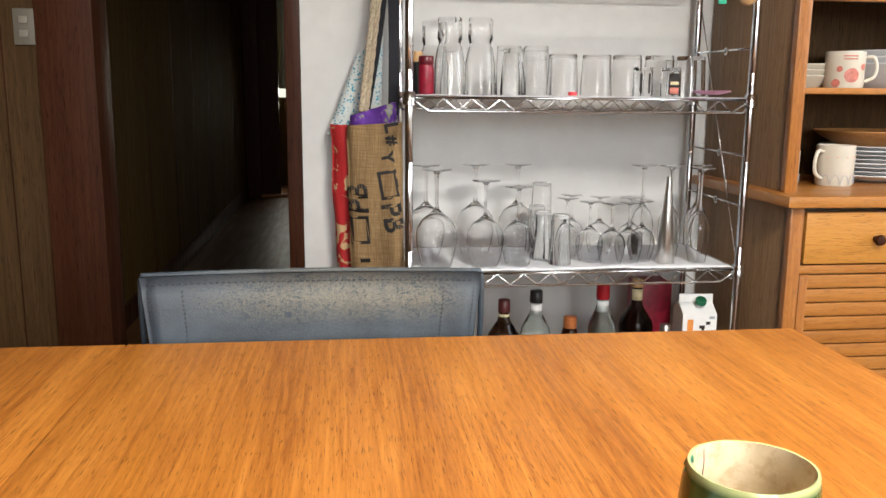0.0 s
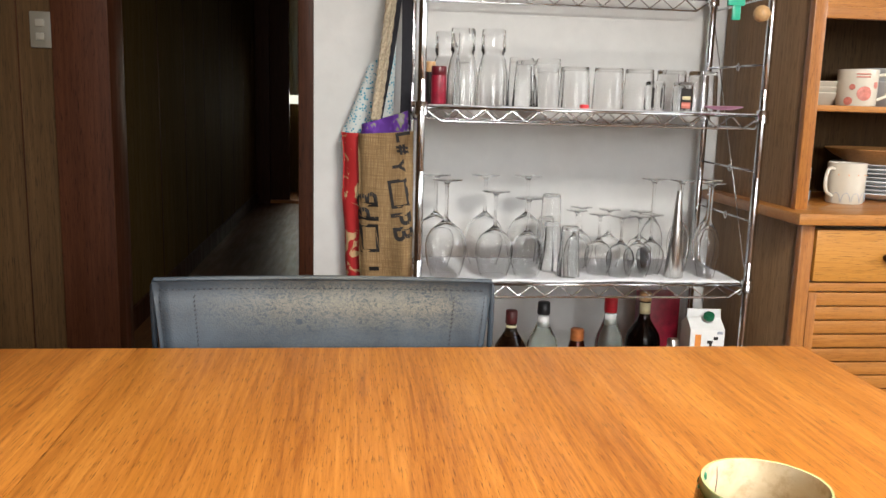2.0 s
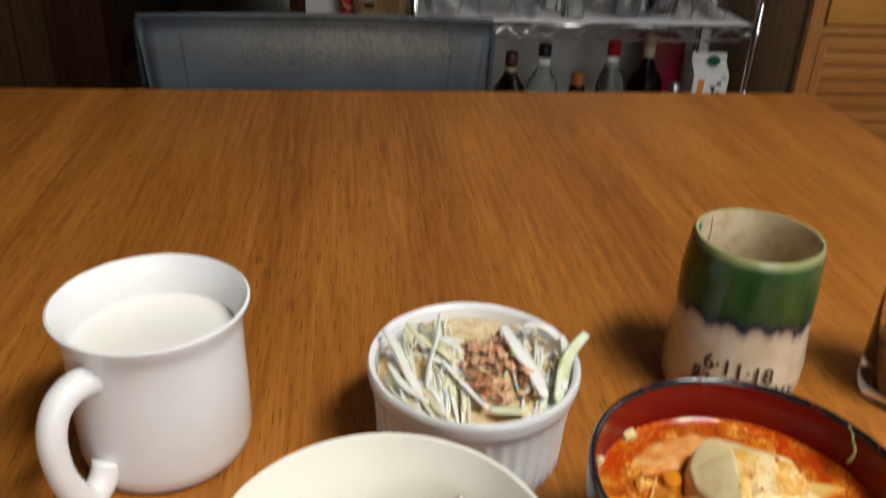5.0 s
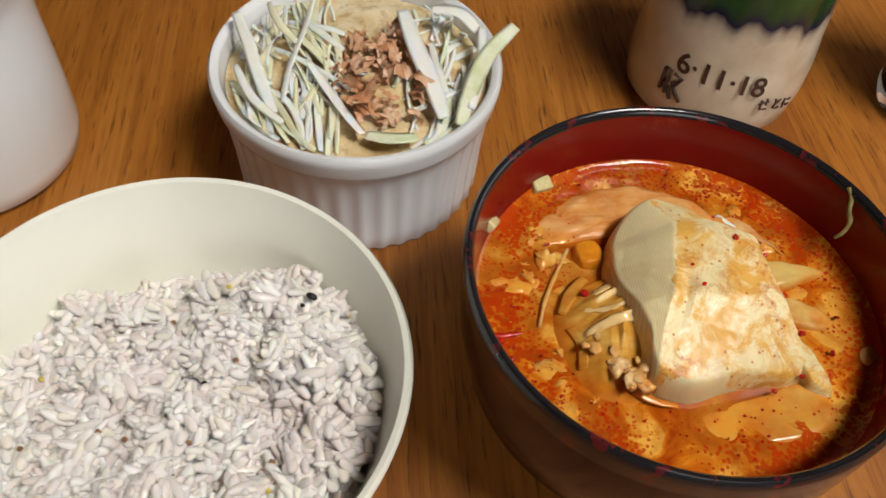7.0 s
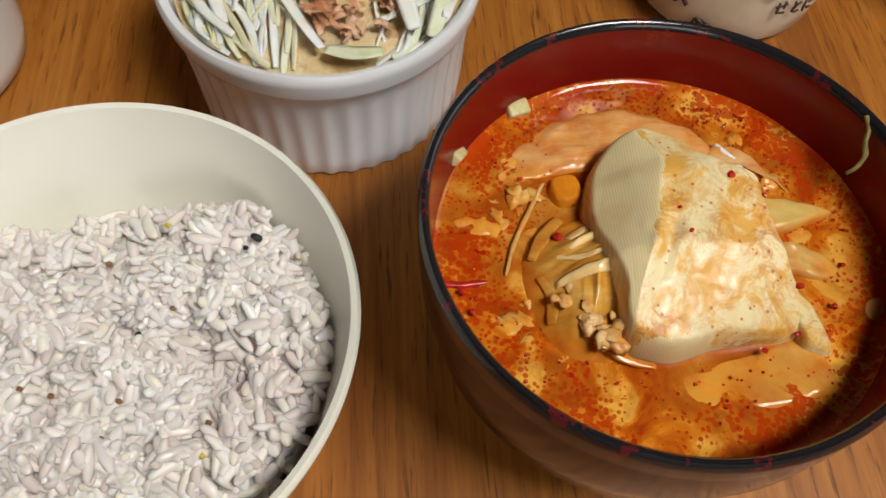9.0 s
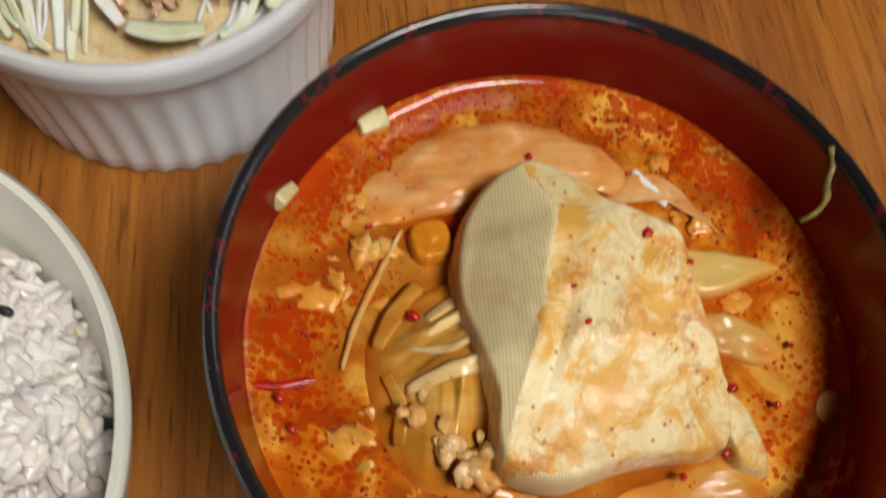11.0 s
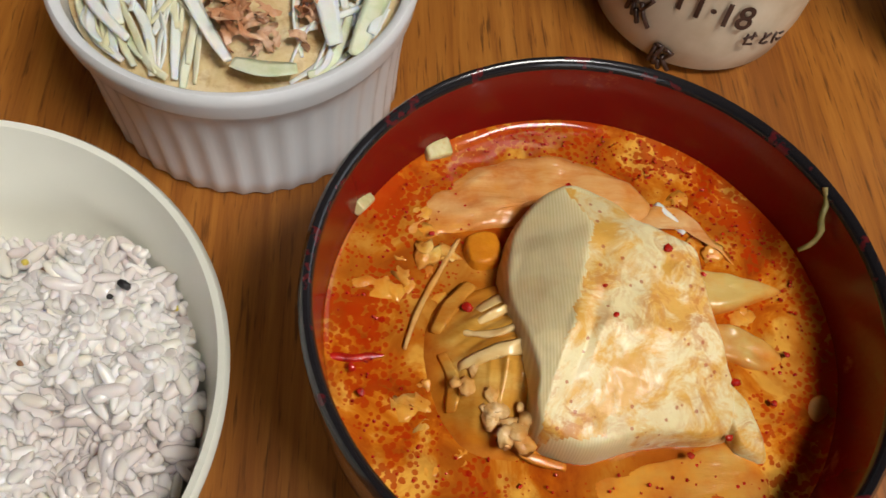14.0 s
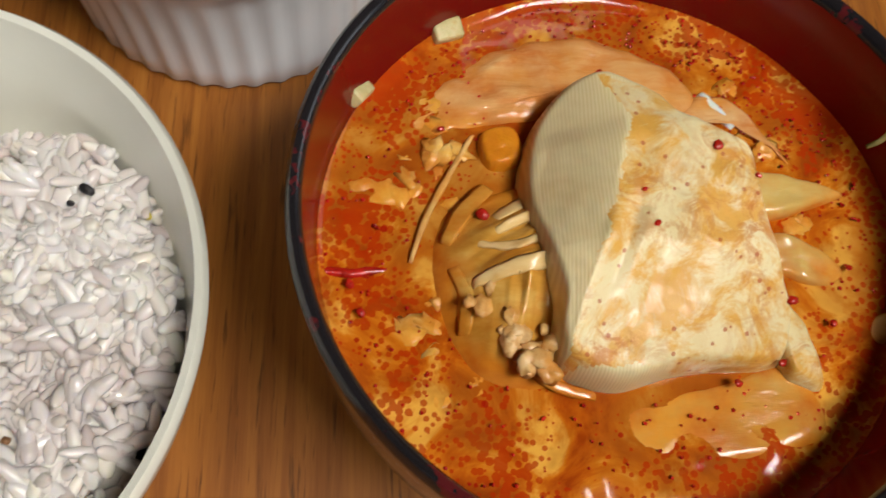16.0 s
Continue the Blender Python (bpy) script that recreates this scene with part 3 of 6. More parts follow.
for k, (lo, hi) in enumerate((((-0.52, -2.36, 0.93), (1.42, -2.30, 0.97)), ((-0.52, -2.36, 2.13), (1.42, -2.30, 2.17)), ((0.42, -2.36, 0.97), (0.48, -2.30, 2.13)), ((-0.52, -2.36, 0.97), (-0.48, -2.30, 2.13)), ((1.38, -2.36, 0.97), (1.42, -2.30, 2.13)))):
    slab("window_2_frame", lo, hi, dark_wood, "dark wooden window frame", category="window")

# the hall beyond the doorway
slab("hall_floor", (-0.95, WY + 0.10, -0.10), (0.6, 9.1, 0.0), floor_wood, "polished dark brown hall floor", category="floor")
slab("hall_ceiling", (-0.95, WY + 0.10, 2.35), (0.6, 9.1, 2.45), ceiling_wood, "hall ceiling", category="ceiling")
slab("hall_wall_west", (-1.03, WY + 0.10, 0), (-0.93, 9.1, 2.35), hall_wood, "dark wood-panelled hall wall", category="wall")
slab("hall_wall_east", (0.5, WY + 0.10, 0), (0.6, 9.1, 2.35), hall_wood, "dark wood-panelled hall wall", category="wall")
slab("hall_baseboard", (-0.93, WY + 0.14, 0), (-0.915, 8.0, 0.10), dark_wood, "dark wooden baseboard", category="baseboard", bevel=0.003)
for y in (2.9, 3.5, 4.1, 4.7, 5.3, 5.9, 6.5, 7.1, 7.7):
    slab("hall_trim", (-0.9315, y, 0.10), (-0.927, y + 0.006, 2.35), dark_wood, "dark joint of the hall panelling", category="trim")
slab("hall_door_frame", (-0.93, 7.95, 0), (-0.80, 8.07, 2.35), dark_wood, "dark wooden frame at the hall's end", category="door frame", bevel=0.004)
slab("hall_door_sill", (-0.80, 7.95, 0.0), (0.5, 8.05, 0.03), hutch_wood, "worn wooden sill across the hall", category="door sill", bevel=0.004)
slab("hall_partition", (-0.80, 8.0, 0.03), (-0.625, 8.05, 2.35), dark_wood, "dark wooden door standing half open", category="door", bevel=0.003)
slab("hall_end_low", (-0.93, 9.0, 0), (0.6, 9.1, 0.93), hall_wood, "dark wall below the hall window", category="wall")
slab("hall_end_high", (-0.93, 9.0, 2.0), (0.6, 9.1, 2.35), hall_wood, "dark wall above the hall window", category="wall")
slab("hall_end_side", (-0.93, 9.0, 0.93), (-0.76, 9.1, 2.0), hall_wood, "dark wall beside the hall window", category="wall")
slab("hall_end_side", (0.2, 9.0, 0.93), (0.6, 9.1, 2.0), hall_wood, "dark wall beside the hall window", category="wall")


def curtain():
    verts, faces = [], []
    n = 120
    for i in range(n + 1):
        x = -0.76 + 0.96 * i / n
        y = 8.94 + 0.018 * math.sin(i * 0.9) + 0.008 * math.sin(i * 2.3)
        for z in (1.02, 1.5, 2.02):
            verts.append((x, y, z))
    for i in range(n):
        for k in range(2):
            a = i * 3 + k
            faces.append((a, a + 3, a + 4, a + 1))
    ob = part("curtain", mesh_of("curtain", verts, faces, curtain_mat))
    mod = ob.modifiers.new("thick", "SOLIDIFY")
    mod.thickness = 0.002
    tagged(ob, "pale green curtain drawn over the hall window", "curtain")


curtain()


def light_switch():
    at = pose(-0.801, WY - 0.0005, 1.132)
    s = thing("light_switch", "beige wall plate with two rocker switches", "light switch", at)
    part("plate", box_mesh("plate", (-0.026, -0.008, -0.045), (0.026, 0, 0.045), white_plastic, 0.003), s)
    for z in (0.017, -0.017):
        part("rocker", box_mesh("rocker", (-0.011, -0.013, z - 0.009), (0.011, -0.007, z + 0.009), switch_key, 0.002), s)


light_switch()


# lamp body added out of view to carry the overhead light
def unseen_lamp():
    l = thing("unseen_lamp", "white overhead lamp added out of view off the table's corner", "lamp", pose(0.62, -0.16, 2.07))
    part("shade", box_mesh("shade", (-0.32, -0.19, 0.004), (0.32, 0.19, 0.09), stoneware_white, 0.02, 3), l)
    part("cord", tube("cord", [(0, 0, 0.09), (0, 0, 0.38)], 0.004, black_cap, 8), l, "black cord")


unseen_lamp()


# ---- dining table ----
def dining_table():
    t = thing("dining_table", "orange-brown wooden dining table with an extension leaf", "table")
    part("tabletop", box_mesh("tabletop", (-0.2408, -0.02, T - 0.032), (0.533, 0.912, T), table_wood, 0.0022, 3), t)
    part("extension_leaf", box_mesh("extension_leaf", (-0.85, -0.02, T - 0.032), (-0.2411, 0.9125, T - 0.0003), table_wood, 0.0012, 2), t)
    for lo, hi in (((-0.76, 0.80, T - 0.11), (0.45, 0.83, T - 0.032)), ((-0.76, 0.06, T - 0.11), (0.45, 0.09, T - 0.032)), ((-0.79, 0.09, T - 0.11), (-0.76, 0.80, T - 0.032)), ((0.45, 0.09, T - 0.11), (0.48, 0.80, T - 0.032))):
        part("apron", box_mesh("apron", lo, hi, table_wood, 0.002), t)
    for x in (-0.785, 0.435):
        for y in (0.05, 0.795):
            part("leg", box_mesh("leg", (x, y, 0), (x + 0.055, y + 0.055, T - 0.032), table_wood, 0.006), t)


dining_table()


# ---- chair ----
def dining_chair():
    c = thing("dining_chair", "chair with a scuffed blue-grey leather back and dark stitching", "chair")
    x0, x1, y0, zt = -0.236, 0.163, 0.950, 0.7645
    # backrest: a padded, slightly hollow panel that narrows downwards
    verts, faces = [], []
    nx, nz = 40, 16
    for side in (0, 1):
        for i in range(nx + 1):
            u = i / nx
            for k in range(nz + 1):
                w = k / nz
                z = 0.48 + (zt - 0.48) * w
                inset = 0.012 * (1 - (z - 0.70) / 0.076) * 0.9
                x = (x0 + inset) + (x1 - x0 - 2 * inset) * u
                sag = 0.004 * (1 - (2 * u - 1) ** 2) if w > 0.8 else 0.0
                edge = min(1.0, min(u, 1 - u) * 26, (1 - w) * 14)
                pad = 0.010 + 0.012 * math.sqrt(max(0.0, edge * (2 - edge)))
                yc = y0 + 0.018 + 0.035 * (1 - (2 * u - 1) ** 2) * 0.6 + 0.05 * (w - 1) * -0.6
                yc += -0.06 * (1 - w) - 0.02 * (1 - w)
                yc = max(yc, 0.945) if z > 0.60 else yc
                verts.append((x, yc + (pad if side else -pad), z - sag * 0.4))
    per = (nx + 1) * (nz + 1)
    for i in range(nx):
        for k in range(nz):
            a = i * (nz + 1) + k
            faces.append((a, a + nz + 1, a + nz + 2, a + 1))
            b = a + per
            faces.append((b, b + 1, b + nz + 2, b + nz + 1))
    for i in range(nx):
        for k in (0, nz):
            a, b = i * (nz + 1) + k, (i + 1) * (nz + 1) + k
            faces.append((a, a + per, b + per, b) if k else (a, b, b + per, a + per))
    for k in range(nz):
        for i in (0, nx):
            a, b = i * (nz + 1) + k, i * (nz + 1) + k + 1
            faces.append((a, b, b + per, a + per) if i else (a, a + per, b + per, b))
    part("backrest", mesh_of("backrest", verts, faces, leather), c)

    def stitches(us, ws):
        lumps = []
        for u, w in zip(us, ws):
            i = u * nx
            i0 = min(int(i), nx - 1)
            kk = w * nz
            k0 = min(int(kk), nz - 1)
            f, g = i - i0, kk - k0
            p = [Vector(verts[(i0 + a) * (nz + 1) + k0 + b]) for a in (0, 1) for b in (0, 1)]
            q = p[0].lerp(p[2], f).lerp(p[1].lerp(p[3], f), g)
            lumps.append((q + Vector((0, -0.0004, 0)), i0))
        return lumps

    def seam(us, ws, name):
        q = [p for p, _ in stitches(us, ws)]
        lumps = []
        for a, b in zip(q[::2], q[1::2]):
            lumps.append(tube_data([a, b], 0.0007, 5))
        part(name, join(name, lumps, thread), c)

    n = 110
    seam([0.02 + 0.96 * i / n for i in range(n)], [0.972] * n, "stitching")
    n = 76
    for u in (0.022, 0.115, 0.885, 0.978):
        seam([u + (0.0 if u < 0.03 or u > 0.97 else 0.006 * (i % 2))for i in range(n)], [0.30 + 0.66 * i / n for i in range(n)], "stitching")
    part("piping", tube("piping", curve_pts([(x0 + 0.003, y0 + 0.018, 0.62), (x0, y0 + 0.018, 0.74), (x0 + 0.004, y0 + 0.018, zt - 0.003), (x0 + 0.02, y0 + 0.02, zt), (0.5 * (x0 + x1), y0 + 0.039, zt - 0.001), (x1 - 0.02, y0 + 0.02, zt), (x1 - 0.004, y0 + 0.018, zt - 0.003), (x1, y0 + 0.018, 0.74), (x1 - 0.003, y0 + 0.018, 0.62)], 8), 0.0035, leather, 8), c)
    part("seat", box_mesh("seat", (x0 + 0.02, 0.55, 0.42), (x1 - 0.02, 0.96, 0.47), leather, 0.015, 3), c)
    for x in (x0 + 0.03, x1 - 0.065):
        for y in (0.57, 0.91):
            part("leg", box_mesh("leg", (x, y, 0), (x + 0.035, y + 0.035, 0.42), dark_wood, 0.004), c)


dining_chair()


# ---- the meal on the table ----
SX, SY, SZ = 0.1332, 0.2165, 0.7592      # middle of the soup's surface


def soup_bowl():
    b = thing("soup_bowl", "red lacquered soup bowl with a chipped black rim", "bowl", pose(0.1332, 0.2160, T))
    outer = [(0.0, 0.004), (0.020, 0.004), (0.0215, 0.0005), (0.0255, 0.0005), (0.0265, 0.003), (0.0262, 0.010), (0.034, 0.0145), (0.044, 0.023), (0.0515, 0.0375), (0.0545, 0.054), (0.0552, 0.066), (0.0553, 0.0705)]
    part("body", lathe("body", outer, lacquer_body, 96), b)
    rim = [(0.0553, 0.0705), (0.0555, 0.0755), (0.0554, 0.0772), (0.0546, 0.0783), (0.0537, 0.0782), (0.0529, 0.0770), (0.0528, 0.0762)]
    part("rim", lathe("rim", rim, lacquer_black, 96), b, "worn black rim")
    inner = [(0.0528, 0.0762), (0.0523, 0.070), (0.0513, 0.058), (0.0485, 0.040), (0.041, 0.026), (0.030, 0.018), (0.0, 0.016)]
    part("lining", lathe("lining", inner, lacquer_red, 96), b, "red lacquered inside")


soup_bowl()


def soup():
    """The broth with its lumpy skin; it laps up at the wall of the bowl."""
    verts, faces = [(0, 0, 0)], []
    n, rings, R = 168, 66, 0.0518
    for k in range(1, rings + 1):
        r = R * (1 - (1 - k / rings) ** 1.5)
        for i in range(n):
            a = 2 * math.pi * i / n
            x, y = r * math.cos(a), r * math.sin(a)
            p = Vector((x, y, 0))
            z = 0.0004 * noise.noise(p * 110) + 0.0002 * noise.noise(p * 260 + Vector((5, 1, 2)))
            lump = noise.noise(p * 75 + Vector((1.3, 8.1, 0)))
            z += 0.0012 * max(0.0, lump - 0.15)
            z *= min(1.0, (R - r) / 0.006)
            z += (0.0016 + 0.0004 * noise.noise(p * 60)) * max(0.0, 1 - (R - r) / 0.0034) ** 2
            verts.append((x, y, z))
    for i in range(n):
        faces.append((0, 1 + i, 1 + (i + 1) % n))
    for k in range(rings - 1):
        for i in range(n):
            j = (i + 1) % n
            a = 1 + k * n
            faces.append((a + i, a + n + i, a + n + j, a + j))
    ob = part("chilli_soup", mesh_of("chilli_soup", verts, faces, broth), at=pose(SX, SY - 0.0005, SZ))
    tagged(ob, "orange-red chilli broth flecked with red oil in the bowl", "soup")


soup()
CX, CY = 0.1332, 0.2160


def lay(points):
    """Millimetres from the bowl's middle to places on the table."""
    return [(CX + x / 1000, CY + y / 1000) for x, y in points]


RIDGE = lay([(-3.3, 24), (0.0, 15.5), (-1.9, 6.9), (-5.9, -5.0), (-10.4, -15.9), (-12.9, -25.2)])


def ridge_x(y):
    for (xa, ya), (xb, yb) in zip(RIDGE, RIDGE[1:]):
        if ya >= y >= yb:
            return xa + (xb - xa) * (ya - y) / (ya - yb)
    return RIDGE[0][0] if y > RIDGE[0][1] else RIDGE[-1][0]


def tofu_top(x, y):
    """Upper side of the tofu: a crest that falls to the back, a broad cut face and a steeper pressed side."""
    d = x - ridge_x(y)
    m = (y - CY) * 1000
    crest = 0.7755 - 0.00026 * max(0.0, m - 12) - 0.00038 * max(0.0, -7 - m)
    if d < 0:
        z = crest + d * (0.40 + 0.16 * min(1.0, -d / 0.012))
    else:
        z = crest - 0.10 * d - 0.0000045 * max(0.0, d * 1000 - 12) ** 2
        z += 0.0008 * noise.noise(Vector((x, y, 2)) * 80) + 0.0003 * noise.noise(Vector((x, y, 5)) * 240)
        z -= 0.0013 * max(0.0, 1 - abs(d - 0.004) / 0.0022) * max(0.0, 1 - abs(m + 6) / 12)
    return max(z, 0.7605) + 0.0003 * noise.noise(Vector((x, y, 0)) * 160)


def tofu():
    out = lay([(-1.5, 28.6), (-8, 27.0), (-13.5, 21.7), (-16.5, 14.3), (-17.5, 4), (-15.5, -6), (-13.6, -14), (-14.0, -20), (-12.7, -24.4), (-7.5, -27.0), (-2.0, -27.6), (6.0, -25.4), (13.0, -24.6), (22.0, -24.6), (26.5, -23.0), (27.6, -17.0), (25.6, -9.8), (23.0, 2.0), (22.6, 10.5), (20.8, 13.6), (14.0, 17.5), (9.5, 19.8), (7.0, 23.5), (3.0, 26.6)])
    me = cushion("tofu", out, tofu_top, 0.750, [tofu_mat, tofu_skin], 46, 8, 0.00016, 520, 0.10,
                 lambda x, y: 1 if x < ridge_x(y) + 0.0012 * noise.noise(Vector((x, y, 0)) * 260) or y > CY + 0.0245 - 0.3 * (x - CX) or y < CY - 0.0247 + 0.0006 * noise.noise(Vector((x, 0, 3)) * 300) else 0)
    tagged(part("tofu", me), "large wedge of soft tofu stained with chilli", "tofu")


tofu()


def piece(name, pts, top, mat, label, category, rough=0.0006, tilt=(0, 0), base=0.7555, freq=220, rings=10):
    pts = lay(pts)
    mx = sum(p[0] for p in pts) / len(pts)
    my = sum(p[1] for p in pts) / len(pts)
    me = cushion(name, pts, lambda x, y: top + tilt[0] * (x - mx) + tilt[1] * (y - my), base, mat, rings, 5, rough, freq, 0.35)
    return tagged(part(name, me), label, category)


piece("cabbage_leaf", [(-38.9, 21.5), (-30.7, 31.5), (-18.3, 40.4), (-3.0, 43.4), (11.8, 38.9), (20.4, 29.3), (17.6, 24.5), (7.2, 29.3), (-1.9, 28.6), (-12.5, 23.0), (-22.4, 21.7), (-33.1, 19.2)], 0.7606, cabbage_mat,
      "soft stewed cabbage leaf in the broth", "cabbage", 0.0013, (0.02, 0.0), 0.7555, 170, 16)
piece("carrot_slice", [(-22.6, 20.8), (-16.2, 21.3), (-15.5, 14.3), (-20.7, 12.6), (-23.2, 15.5)], 0.7618, carrot_mat, "bright orange piece of carrot", "carrot", 0.0003)
piece("cabbage_rib", [(20, 12.8), (30, 13.0), (36, 11.6), (44.9, 9.0), (38.6, 6.2), (28.1, 3.0), (21, 5)], 0.7618, pale_cabbage, "pale pointed cabbage rib in the broth", "cabbage", 0.0004, (-0.05, 0))
piece("cabbage_rib", [(24, 1.5), (34.1, 0.1), (41.2, -6.0), (37.6, -9.7), (28.8, -7.3), (23, -4)], 0.7608, pale_cabbage, "translucent cabbage rib beside the tofu", "cabbage", 0.0010, (-0.02, 0.05))
piece("egg_curd", [(-48.0, 13.0), (-41.3, 15.6), (-32.1, 10.4), (-34.1, 6.1), (-45.1, 6.3)], 0.7592, egg_mat, "yellow-orange egg curd floating in the broth", "egg", 0.0012)
piece("front_cabbage", [(-12, -33.7), (0.3, -28.4), (15, -25.2), (29.7, -22.5), (34.4, -33.5), (22.6, -38.8), (0.0, -39.3)], 0.7595, front_leaf, "broad pale cabbage leaf in front of the tofu", "cabbage", 0.0004, (0.03, 0.03), 0.7555, 130, 14)
piece("onion_piece", [(43.9, -14.8), (47.6, -13.4), (48.2, -17.0), (44.8, -19.9), (42.6, -18)], 0.7600, soft_strip, "translucent bit of onion at the broth's edge", "onion", 0.0003)
piece("cabbage_leaf", [(12, 23), (24, 24), (36, 14), (33, 19), (26, 29), (18, 30)], 0.7602, cabbage_mat, "sunken orange-stained cabbage leaf", "cabbage", 0.0008)


def clumps(name, pts, count, size, mat, label, category, z, seed, spread=1.0):
    rng = random.Random(seed)
    pts = lay(pts)
    lumps = []
    for i in range(count):
        k = rng.random() * (len(pts) - 1)
        a, b = pts[int(k)], pts[min(int(k) + 1, len(pts) - 1)]
        f = k - int(k)
        x = a[0] + (b[0] - a[0]) * f + rng.gauss(0, 0.0022) * spread
        y = a[1] + (b[1] - a[1]) * f + rng.gauss(0, 0.0022) * spread
        s = size * rng.uniform(0.5, 1.3)
        lumps.append(blob_data((x, y, z + rng.uniform(-0.0012, 0.0006)), (s * 1.5, s * rng.uniform(0.9, 1.5), s * (0.55 if name == "meat_crumbs" else 0.34)), 8, 11, 0.7, 2.4, rng.uniform(0, 50), Euler((rng.gauss(0, 0.2), rng.gauss(0, 0.2), rng.uniform(0, 6.28))).to_matrix()))
    tagged(part(name, join(name, lumps, mat)), label, category, kind="stuff")


clumps("egg_crumbs", [(-46, 12), (-38, 9), (-34, 10), (-30, 14)], 26, 0.0019, egg_mat, "soft orange-yellow egg crumbs on the broth", "egg", 0.7583, 3, 1.6)
clumps("egg_crumbs", [(-31, 22), (-29.5, 15), (-30, 12)], 12, 0.0017, egg_mat, "pale egg crumbs beside the carrot", "egg", 0.7593, 4, 0.7)
clumps("meat_crumbs", [(-23.0, -13.5), (-19, -16), (-17.5, -20.5), (-16, -24)], 24, 0.0012, meat_mat, "knobbly pale meat crumbs beside the tofu", "meat", 0.7650, 5, 1.0)
clumps("egg_crumbs", [(-31.5, -10), (-31.3, -17), (-36, -26), (-31, -30)], 26, 0.0018, egg_mat, "egg crumbs along the front of the broth", "egg", 0.7583, 6, 1.6)
clumps("egg_crumbs", [(-44, -5), (-40, -18), (-42, -25)], 12, 0.0016, egg_mat, "egg crumbs near the bowl's wall", "egg", 0.7582, 8, 1.7)
clumps("egg_crumbs", [(28, 0), (36, 2), (22, 28)], 10, 0.0015, egg_mat, "egg crumbs beside the cabbage rib", "egg", 0.7597, 9, 1.2)


def strand(name, pts, radius, mat, label, category, flat=1.0):
    line = curve_pts(pts, 6)
    me = tube(name, line, lambda s: radius * (0.55 + 0.45 * math.sin(math.pi * min(1, 0.15 + s * 0.8))), mat, 10)
    for i, vert in enumerate(me.vertices):
        lz = line[i // 10].z
        vert.co.z = lz + (vert.co.z - lz) * flat
        vert.co.x += 0.0005 * noise.noise(vert.co * 300)
        vert.co.y += 0.0005 * noise.noise(vert.co * 300 + Vector((4, 4, 4)))
    return tagged(part(name, me), label, category)


def over(points, z):
    return [(x, y, z if not isinstance(z, (list, tuple)) else z[i]) for i, (x, y) in enumerate(lay(points))]


def heap_z(x, y):
    """Height of the braised heap over the broth, x and y in millimetres from the bowl's middle."""
    h = 0.0076 * math.exp(-((x + 14) / 13) ** 2 - ((y + 4) / 12) ** 2) + 0.0040 * math.exp(-((x + 20) / 7) ** 2 - ((y + 17) / 8) ** 2)
    # soft folds that run towards the tofu above and along the bowl below
    a = 0.45 if y > -9 else 1.45
    across = -x * math.sin(a) + y * math.cos(a)
    along = x * math.cos(a) + y * math.sin(a)
    fold = noise.noise(Vector((across * 0.42, along * 0.07, 3.3))) + 0.5 * noise.noise(Vector((across * 0.95, along * 0.12, 7.1)))
    return SZ + h * (1 + 0.22 * fold)


def ribbon(pts, width, lift, mat, name, label, category, thick=0.00032, twist=0.0):
    """A soft flat strip that lies along the heap."""
    line = curve_pts([(x, y, 0) for x, y in pts], 7)
    m = len(line)
    verts, faces = [], []
    ring = ((-1, 0), (-0.6, 0.8), (0, 1), (0.6, 0.8), (1, 0), (0.5, -0.8), (-0.5, -0.8))
    for i, p in enumerate(line):
        d = (line[min(i + 1, m - 1)] - line[max(i - 1, 0)]).normalized()
        n = Vector((-d.y, d.x, 0))
        u = i / (m - 1)
        w = width / 2 * (0.35 + 0.65 * math.sin(math.pi * min(1, max(0, 0.08 + 0.84 * u))) ** 0.6)
        w *= 1 + 0.25 * noise.noise(Vector((p.x * 0.3, p.y * 0.3, width)))
        for sx, sz in ring:
            q = p + n * (w * sx)
            z = heap_z(q.x, q.y) + lift * 0.55 + 0.0003 + sz * thick + twist * sx * w * 0.001 + 0.0003 * noise.noise(Vector((q.x, q.y, 0)) * 0.5)
            if i in (0, m - 1):
                z -= 0.0008
            verts.append((CX + q.x / 1000, CY + q.y / 1000, z))
    k = len(ring)
    for i in range(m - 1):
        for a in range(k):
            b = (a + 1) % k
            faces.append((i * k + a, i * k + b, (i + 1) * k + b, (i + 1) * k + a))
    faces += [tuple(range(k - 1, -1, -1)), tuple((m - 1) * k + a for a in range(k))]
    return tagged(part(name, mesh_of(name, verts, faces, mat)), label, category)


